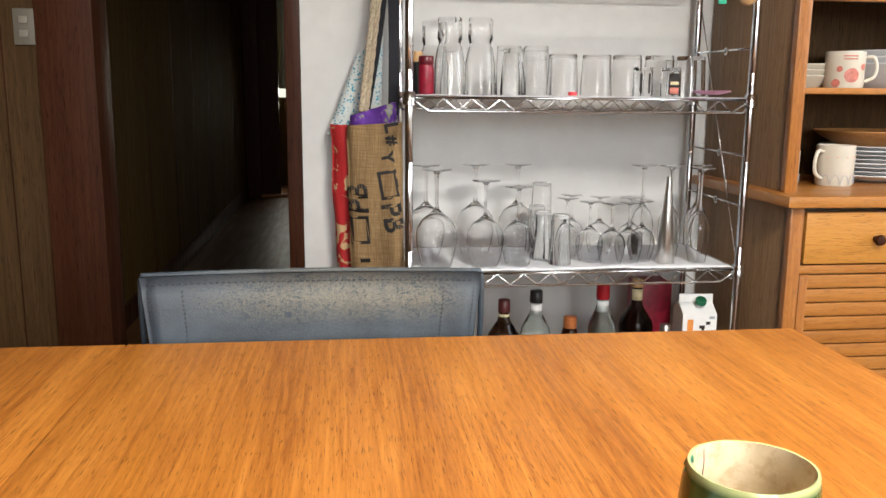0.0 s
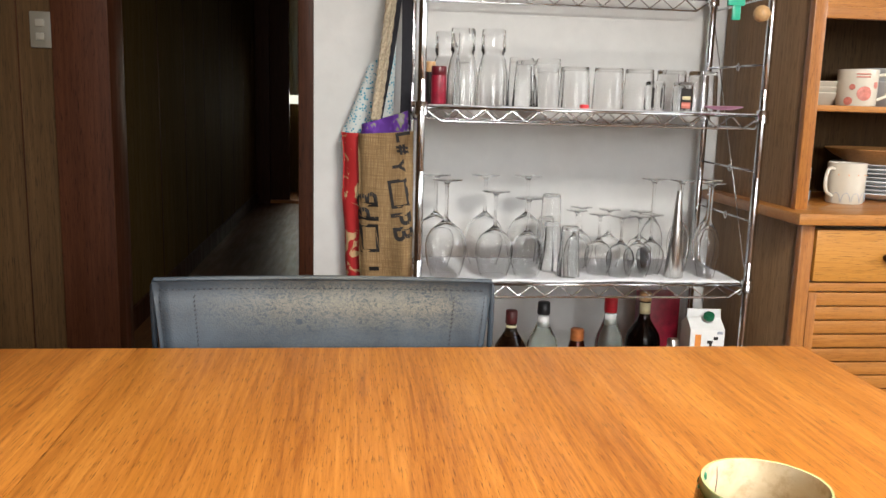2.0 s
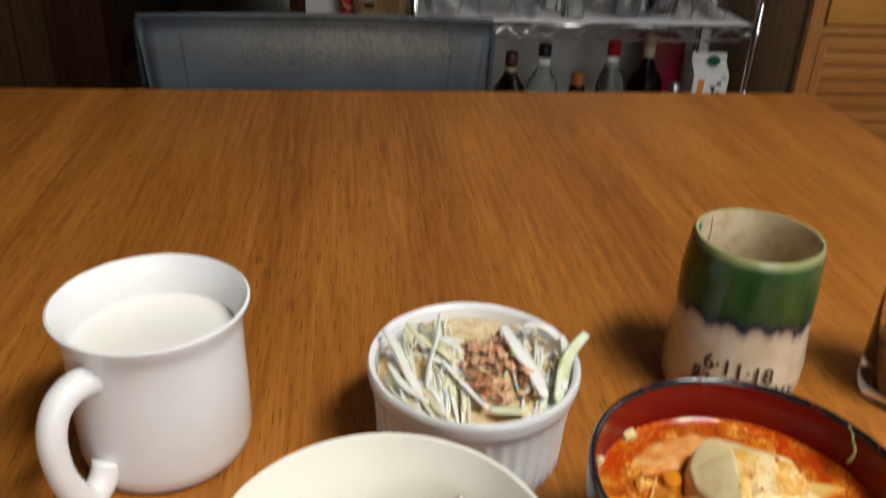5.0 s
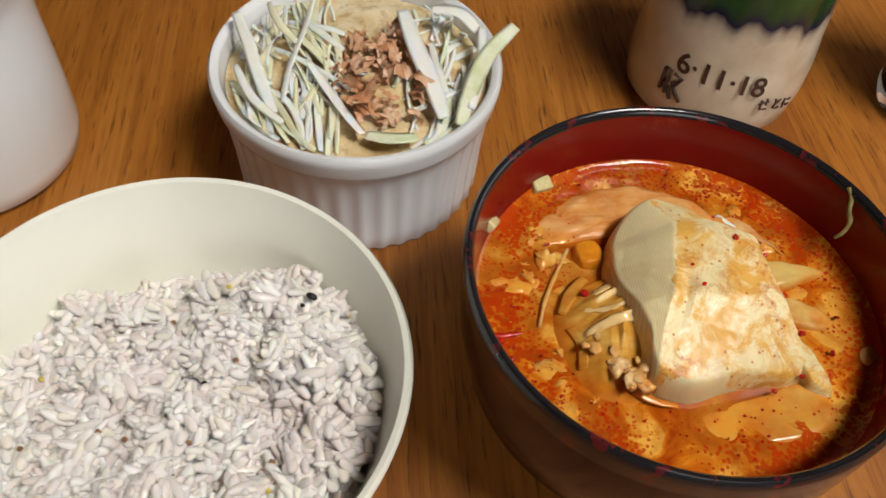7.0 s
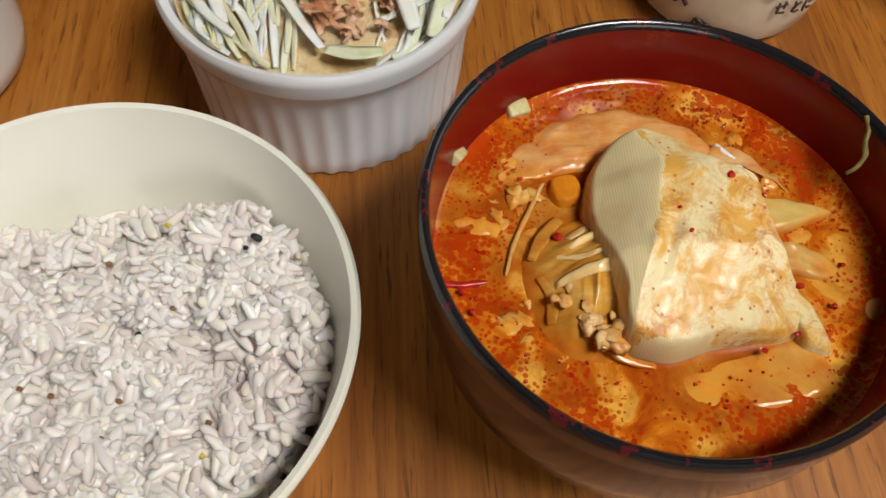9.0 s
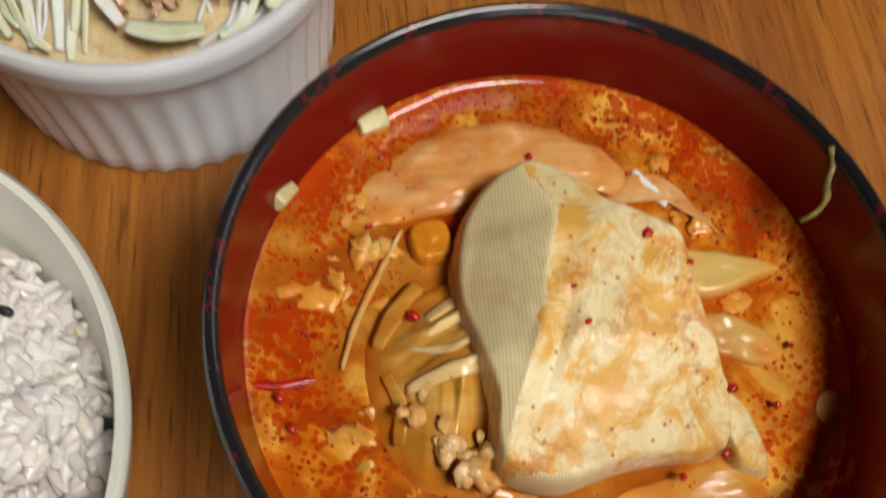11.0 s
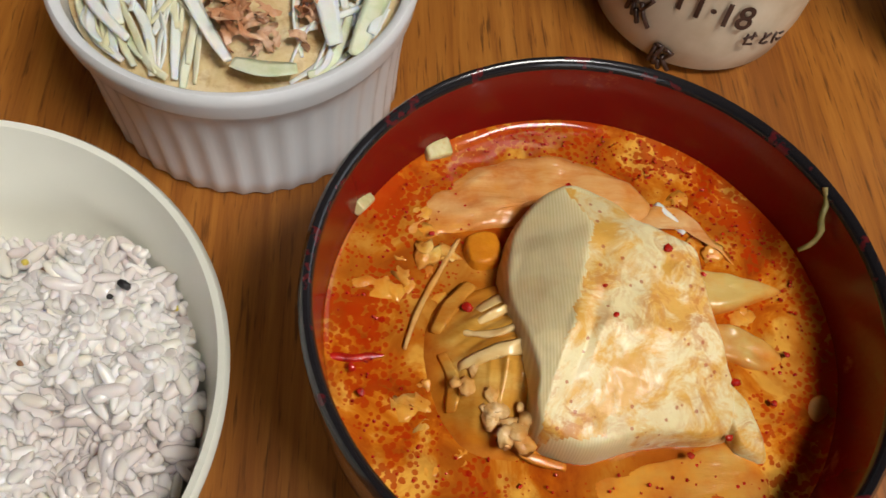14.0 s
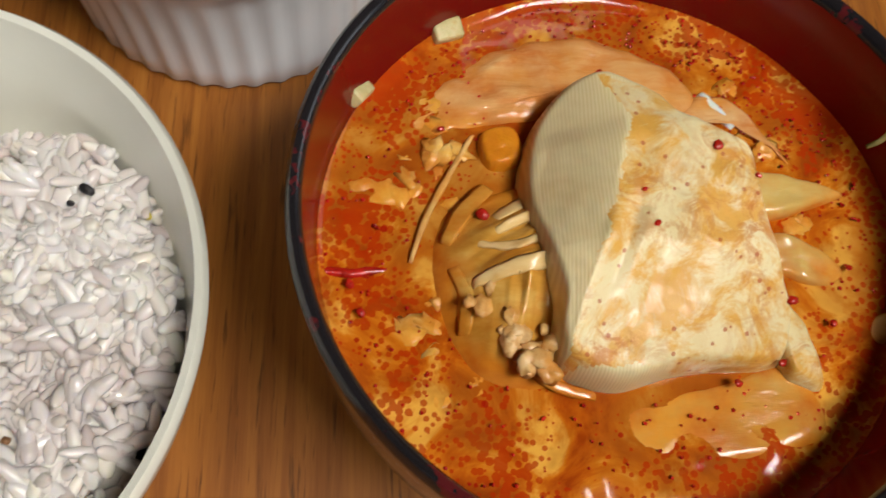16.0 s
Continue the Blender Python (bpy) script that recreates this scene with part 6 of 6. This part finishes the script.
def carton():
    c = thing("drink_carton", "white drink carton with a green screw cap", "carton", pose(0.889, 1.985, ZLOW + 0.004, 0, 0, -6))
    w, h, top = 0.043, 0.258, 0.302
    v = [(-w, -w, 0), (w, -w, 0), (w, w, 0), (-w, w, 0), (-w, -w, h), (w, -w, h), (w, w, h), (-w, w, h), (-w, -0.003, top - 0.022), (w, -0.003, top - 0.022), (w, 0.003, top - 0.022), (-w, 0.003, top - 0.022), (-w, -0.002, top), (w, -0.002, top), (w, 0.002, top), (-w, 0.002, top)]
    f = [(3, 2, 1, 0), (0, 1, 5, 4), (1, 2, 6, 5), (2, 3, 7, 6), (3, 0, 4, 7), (4, 5, 9, 8), (6, 7, 11, 10), (5, 6, 10, 9), (7, 4, 8, 11), (8, 9, 13, 12), (10, 11, 15, 14), (9, 10, 14, 13), (11, 8, 12, 15), (12, 13, 14, 15)]
    part("body", mesh_of("body", v, f, carton_white, False), c)
    slope = math.degrees(math.atan2(top - 0.022 - h, w - 0.003))
    m = Matrix.Translation((0.006, -0.022, h + 0.026)) @ Euler((radians(slope), 0, 0)).to_matrix().to_4x4()
    part("cap", lathe("cap", [(0.0, 0.0), (0.0135, 0.0), (0.0135, 0.010), (0.012, 0.012), (0.0, 0.012)], dark_green, 24, lambda a, r, z: 0.0004 * math.sin(24 * a) if r > 0.013 else 0), c, "green screw cap", m)
    part("print", box_mesh("print", (-0.031, -w - 0.0006, 0.150), (-0.016, -w + 0.0002, 0.245), orange_ink), c, "orange printed panel")
    for lo, hi in (((0.000, 0.222), (0.014, 0.230)), ((0.006, 0.204), (0.012, 0.224)), ((0.016, 0.232), (0.027, 0.240)), ((-0.004, 0.190), (0.010, 0.202)), ((0.014, 0.206), (0.026, 0.216))):
        part("print", box_mesh("print", (lo[0], -w - 0.0006, lo[1]), (hi[0], -w + 0.0002, hi[1]), black_ink), c, "black printed bar")
    part("print", box_mesh("print", (0.024, -w - 0.0006, 0.247), (0.038, -w + 0.0002, 0.254), grey_ink), c, "grey printed bar")


carton()


# ---- bags hanging on the wall beside the rack ----
def sheet_bag(name, corners, depth, mat, wave, n=22, seed=0.0):
    """A soft bag body: top-left, top-right, bottom-right, bottom-left corners on the wall's plane, with a puffed depth."""
    tl, tr, br, bl = [Vector(c) for c in corners]
    verts, faces = [], []
    for side in (-1, 1):
        for i in range(n + 1):
            u = i / n
            for k in range(n + 1):
                w = k / n
                p = tl.lerp(tr, u).lerp(bl.lerp(br, u), w)
                puff = depth * math.sqrt(max(0.0, 1 - (2 * u - 1) ** 4)) * (0.55 + 0.45 * math.sin(math.pi * min(1, 0.2 + w * 0.8)))
                p.y += side * puff * 0.5 + wave * noise.noise(Vector((u * 3 + seed, w * 2.5, side)))
                p.x += wave * 0.5 * noise.noise(Vector((w * 4, seed, 1)))
                verts.append(p)
    q = (n + 1) ** 2
    for i in range(n):
        for k in range(n):
            a = i * (n + 1) + k
            faces.append((a, a + 1, a + n + 2, a + n + 1))
            faces.append((q + a, q + a + n + 1, q + a + n + 2, q + a + 1))
    for i in range(n):
        for k in (n,):
            a, b = i * (n + 1) + k, (i + 1) * (n + 1) + k
            faces.append((a, b, q + b, q + a))
    for k in range(n):
        for i in (0, n):
            a, b = i * (n + 1) + k, i * (n + 1) + k + 1
            faces.append((a, b, q + b, q + a) if i else (b, a, q + a, q + b))
    return mesh_of(name, verts, faces, mat)


def jute_bag():
    b = thing("jute_bag", "brown jute tote bag with black stencilled marks", "bag")
    body_mesh = sheet_bag("body", ((0.004, 2.135, 0.895), (0.142, 2.10, 0.905), (0.148, 2.10, 0.43), (0.012, 2.135, 0.43)), 0.085, jute, 0.010)
    part("body", body_mesh, b)
    part("lining", sheet_bag("lining", ((0.012, 2.145, 0.918), (0.128, 2.125, 0.955), (0.134, 2.12, 0.86), (0.012, 2.14, 0.86)), 0.06, purple_cloth, 0.012, 14, 3.0), b, "purple flowered cloth showing at the mouth")
    # stencilled marks: an open square and two letters, once up and once down the cloth
    def stencil(body, x, z, size, turn):
        cu = bpy.data.curves.new("stencil", "FONT")
        cu.body, cu.size, cu.offset, cu.align_x, cu.align_y = body, size, 0.0018, "CENTER", "CENTER"
        tmp = bpy.data.objects.new("stencil", cu)
        me = bpy.data.meshes.new_from_object(tmp)
        bpy.data.objects.remove(tmp)
        place(me, x, z, turn)

    def place(me, x, z, turn):
        bm = bmesh.new()
        bm.from_mesh(me)
        bmesh.ops.triangulate(bm, faces=list(bm.faces))
        bmesh.ops.subdivide_edges(bm, edges=list(bm.edges), cuts=1)
        c, s = math.cos(radians(turn)), math.sin(radians(turn))
        for v in bm.verts:
            px, pz = x + v.co.x * c - v.co.y * s, z + v.co.x * s + v.co.y * c
            v.co = Vector((px, bag_front(px, pz) - 0.0012, pz))
        bm.to_mesh(me)
        bm.free()
        me.materials.append(black_ink)
        part("stencil", me, b, "black stencilled mark")

    grid = [v.co.copy() for v in body_mesh.vertices[:23 * 23]]

    def bag_front(x, z):
        return min(grid, key=lambda p: (p.x - x) ** 2 + (p.z - z) ** 2).y

    def frame_mark(x, z, w, h, turn):
        t = 0.008
        o = [(-w, -h), (w, -h), (w, h), (-w, h)]
        i = [(-w + t, -h + t), (w - t, -h + t), (w - t, h - t), (-w + t, h - t)]
        me = mesh_of("stencil", [(a, c, 0) for a, c in o + i], [(k, (k + 1) % 4, 4 + (k + 1) % 4, 4 + k) for k in range(4)], [])
        me.materials.clear()
        place(me, x, z, turn)

    frame_mark(0.106, 0.750, 0.036, 0.024, -80)
    stencil("PB", 0.114, 0.668, 0.070, -80)
    stencil("#", 0.114, 0.860, 0.036, -80)
    stencil("L", 0.112, 0.892, 0.048, -80)
    stencil("Y", 0.102, 0.818, 0.040, -80)
    frame_mark(0.034, 0.632, 0.036, 0.024, 94)
    stencil("PB", 0.032, 0.712, 0.070, 94)
    stencil("I", 0.038, 0.553, 0.066, 94)
    for dx in (0.0, 0.012):
        pts = [(0.040 + dx, 2.12, 0.93), (0.062 + dx, 2.14, 1.10), (0.085 + dx, 2.18, 1.30), (0.10, WY - 0.02, 1.45)]
        line = curve_pts(pts, 14)
        lumps = []
        for ph in (0, 2.1, 4.2):
            tw = [p + Vector((0.004 * math.cos(i * 0.9 + ph), 0.004 * math.sin(i * 0.9 + ph), 0)) for i, p in enumerate(line)]
            lumps.append(tube_data(tw, 0.0042, 6))
        part("rope_handle", join("rope_handle", lumps, rope_mat), b, "twisted cream rope handle")


jute_bag()


def strap(pts, w, mat, parent, label):
    verts, faces = [], []
    line = curve_pts(pts, 10)
    for p in line:
        for dx, dy in ((-w, 0), (w, -0.004), (w, 0), (-w, 0.004)):
            verts.append(p + Vector((dx, dy, 0)))
    for i in range(len(line) - 1):
        for k in range(4):
            a, b = i * 4 + k, i * 4 + (k + 1) % 4
            faces.append((a, b, b + 4, a + 4))
    part("strap", mesh_of("strap", verts, faces, mat, False), parent, label)


def red_bag():
    b = thing("red_bag", "red flowered cloth bag hanging behind the jute bag", "bag")
    part("body", sheet_bag("body", ((-0.040, 2.19, 0.895), (0.06, 2.17, 0.895), (0.07, 2.18, 0.42), (-0.022, 2.2, 0.42)), 0.055, red_cloth, 0.012, 18, 7.0), b)
    strap([(0.052, 2.14, 0.93), (0.085, 2.16, 1.12), (0.108, 2.2, 1.32), (0.11, WY - 0.015, 1.45)], 0.011, black_strap, b, "black carrying strap")
    strap([(0.122, 2.15, 0.92), (0.125, 2.17, 1.12), (0.122, 2.2, 1.32), (0.115, WY - 0.015, 1.45)], 0.013, black_strap, b, "black carrying strap")


red_bag()
bag3 = thing("blue_bag", "pale cloth bag with blue dots hanging on the wall", "bag")
part("body", sheet_bag("body", ((0.030, 2.215, 1.07), (0.10, 2.215, 1.12), (0.09, 2.215, 0.80), (-0.048, 2.215, 0.87)), 0.03, blue_cloth, 0.006, 16, 2.0), bag3)
strap([(0.075, 2.215, 1.09), (0.090, 2.23, 1.25), (0.10, WY - 0.012, 1.45)], 0.010, rope_mat, bag3, "cream cloth strap")
tagged(part("wall_hook", tube("wall_hook", curve_pts([(0.105, WY, 1.47), (0.105, WY - 0.03, 1.46), (0.105, WY - 0.045, 1.44), (0.105, WY - 0.05, 1.47)], 6), 0.005, dark_wood, 8)), "dark hook on the wall holding the bags", "hook")


# ---- hutch ----
HX, HY0 = 1.003, 1.80      # left side and front of the upper part
HR = 2.05


def hutch():
    h = thing("hutch", "orange-brown wooden dish cupboard with open shelves", "cupboard")
    zc = 0.757

    def b(name, lo, hi, mat, bev=0.003, label=""):
        return part(name, box_mesh(name, lo, hi, mat, bev), h, label)

    b("side_panel", (HX + 0.006, HY0 + 0.022, zc), (HX + 0.028, WY - 0.01, 1.95), side_wood, 0.001, "duller brown side panel")
    b("side_panel", (HR - 0.03, HY0 + 0.02, zc), (HR, WY - 0.01, 1.95), side_wood, 0.001)
    b("front_post", (HX, HY0, zc), (HX + 0.030, HY0 + 0.022, 1.95), hutch_wood)
    b("front_post", (HR - 0.04, HY0, zc), (HR, HY0 + 0.022, 1.95), hutch_wood)
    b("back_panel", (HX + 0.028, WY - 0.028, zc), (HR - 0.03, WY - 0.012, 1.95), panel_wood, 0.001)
    b("shelf_board", (HX + 0.028, HY0 + 0.025, 0.982), (HR - 0.03, WY - 0.03, 0.996), hutch_flat, 0.002)
    b("top_rail", (HX + 0.030, HY0 + 0.002, 1.186), (HR - 0.04, HY0 + 0.022, 1.212), hutch_flat)
    b("upper_panel", (HX + 0.030, HY0 + 0.007, 1.212), (HR - 0.04, HY0 + 0.020, 1.90), hutch_flat, 0.001, "lighter upper drawer front")
    b("top_board", (HX - 0.01, HY0 - 0.01, 1.95), (HR + 0.01, WY - 0.01, 1.975), hutch_flat)
    # counter and lower case
    b("counter", (HX - 0.026, HY0 - 0.070, zc - 0.027), (HR + 0.02, WY - 0.008, zc), hutch_flat, 0.006)
    b("lower_side", (HX + 0.004, HY0 - 0.020, 0), (HX + 0.026, WY - 0.01, zc - 0.027), side_wood, 0.001, "duller brown side panel")
    b("lower_side", (HR - 0.03, HY0 - 0.02, 0), (HR, WY - 0.01, zc - 0.027), side_wood, 0.001)
    b("lower_post", (HX - 0.002, HY0 - 0.042, 0), (HX + 0.030, HY0 - 0.020, zc - 0.027), hutch_wood)
    b("rail", (HX + 0.030, HY0 - 0.040, 0.574), (HR - 0.03, HY0 - 0.018, 0.594), hutch_flat)
    b("drawer", (HX + 0.034, HY0 - 0.046, 0.598), (HX + 0.50, HY0 - 0.022, 0.718), drawer_wood, 0.004)
    part("knob", lathe("knob", [(0.0, 0.026), (0.011, 0.024), (0.013, 0.018), (0.007, 0.008), (0.007, 0.0)][::-1], dark_wood, 20), h, "dark turned knob", Matrix.Translation((HX + 0.205, HY0 - 0.046, 0.655)) @ Euler((radians(90), 0, 0)).to_matrix().to_4x4())
    b("drawer", (HX + 0.504, HY0 - 0.046, 0.598), (HR - 0.035, HY0 - 0.022, 0.718), hutch_flat, 0.004)
    b("stile", (HX + 0.031, HY0 - 0.042, 0.06), (HX + 0.052, HY0 - 0.022, 0.572), hutch_wood, 0.002)
    z = 0.570
    k = 0
    while z > 0.1:
        step = 0.0335
        b("slat", (HX + 0.053, HY0 - 0.038 + 0.001 * (k % 2), z - step + 0.003), (HR - 0.05, HY0 - 0.022, z), hutch_flat, 0.003)
        z -= step
        k += 1
    b("plinth", (HX + 0.03, HY0 - 0.01, 0), (HR - 0.03, HY0 + 0.01, 0.06), dark_wood, 0.002)


hutch()


def dish_mug(x, y, z, r, h, kind, handle):
    label = "white mug printed with a red apple" if kind == "red" else "white mug with a pale arched pattern"
    m = thing("dish_mug", label, "mug", pose(x, y, z))
    prof = [(0.0, 0.002), (r * 0.9, 0.0), (r * 0.97, 0.004), (r, h), (r - 0.002, h + 0.001), (r - 0.004, h), (r - 0.005, 0.01), (0.0, 0.006)]
    part("body", lathe("body", prof, dish_cream, 40), m)
    a = radians(handle)
    d = Vector((math.cos(a), math.sin(a), 0))
    hp = curve_pts([(d.x * q, d.y * q, w) for q, w in ((r * 0.96, h * 0.85), (r + 0.018, h * 0.86), (r + 0.027, h * 0.6), (r + 0.022, h * 0.32), (r * 0.97, h * 0.18))], 6)
    part("handle", tube("handle", hp, 0.0045, dish_cream, 10), m)
    if kind == "red":
        for a0, z0, s in ((-1.75, 0.030, 0.017), (-2.5, 0.012, 0.010), (-1.1, 0.050, 0.008), (-2.35, 0.045, 0.007)):
            disc = [((r + 0.0007) * math.cos(a0 + q * s / r * math.cos(t)), (r + 0.0007) * math.sin(a0 + q * s / r * math.cos(t)), z0 + q * s * math.sin(t)) for q in (0.33, 0.66, 1.0) for t in [i * math.pi / 8 for i in range(16)]]
            fs = [tuple(range(16))] + [(k * 16 + i, (k + 1) * 16 + i, (k + 1) * 16 + (i + 1) % 16, k * 16 + (i + 1) % 16) for k in range(2) for i in range(16)]
            part("print", mesh_of("print", disc, fs, red_print), m, "red printed fruit")
        for z0 in (h * 0.86, h * 0.78):
            curved_label("print", r + 0.0003, z0, z0 + 0.003, -2.2, -1.5, red_print, m, "small red printed bar")
    else:
        for k in range(5):
            a0 = -2.55 + k * 0.5
            arch = [((r + 0.0006) * math.cos(a0 + 0.22 * math.cos(t)), (r + 0.0006) * math.sin(a0 + 0.22 * math.cos(t)), 0.006 + 0.022 * math.sin(t)) for t in [i * math.pi / 10 for i in range(11)]]
            part("print", tube("print", arch, 0.0007, grey_ink, 5), m, "grey printed arch")
        for k in range(5):
            a0 = -2.5 + k * 0.5
            part("print", mesh_of("print", *blob_data(((r + 0.0001) * math.cos(a0), (r + 0.0001) * math.sin(a0), h * 0.72), (0.0016, 0.0016, 0.0016), 5, 6, 0.0), orange_ink), m, "small orange dot")


dish_mug(1.222, 1.965, 0.757, 0.046, 0.100, "grey", 200)
dish_mug(1.202, 1.93, 0.996, 0.046, 0.086, "red", -15)
dish_mug(1.105, 1.99, 0.757, 0.033, 0.085, "grey", 120)


def dish(name, x, y, z, r, h, mat, label, category, group=""):
    prof = [(0.0, 0.002), (r * 0.5, 0.0), (r * 0.55, 0.003), (r * 0.85, h * 0.6), (r, h), (r - 0.001, h + 0.002), (r - 0.004, h), (r * 0.82, h * 0.7), (r * 0.5, 0.006), (0.0, 0.006)]
    tagged(part(name, lathe(name, prof, mat, 44), at=pose(x, y, z)), label, category, group)


for k in range(3):
    dish("small_bowl", 1.150, 2.00, 0.996 + 0.0135 * k, 0.060, 0.030, dish_cream, "cream porcelain bowl in a stack on the shelf", "bowl", "stacked bowls")
for k in range(8):
    dish("plate", 1.40, 2.08, 0.757 + 0.0105 * k, 0.135, 0.020, grey_glaze if k % 3 else stoneware_white, "pale plate in a stack on the counter", "plate", "stacked plates")
dish("wooden_tray", 1.38, 2.08, 0.848, 0.135, 0.040, wicker, "round brown wooden tray on the plates", "tray")
for k in range(3):
    dish("large_bowl", 1.40, 2.08, 0.996 + 0.016 * k, 0.135, 0.062, grey_glaze, "large pale bowl stacked on the shelf", "bowl", "large bowls")
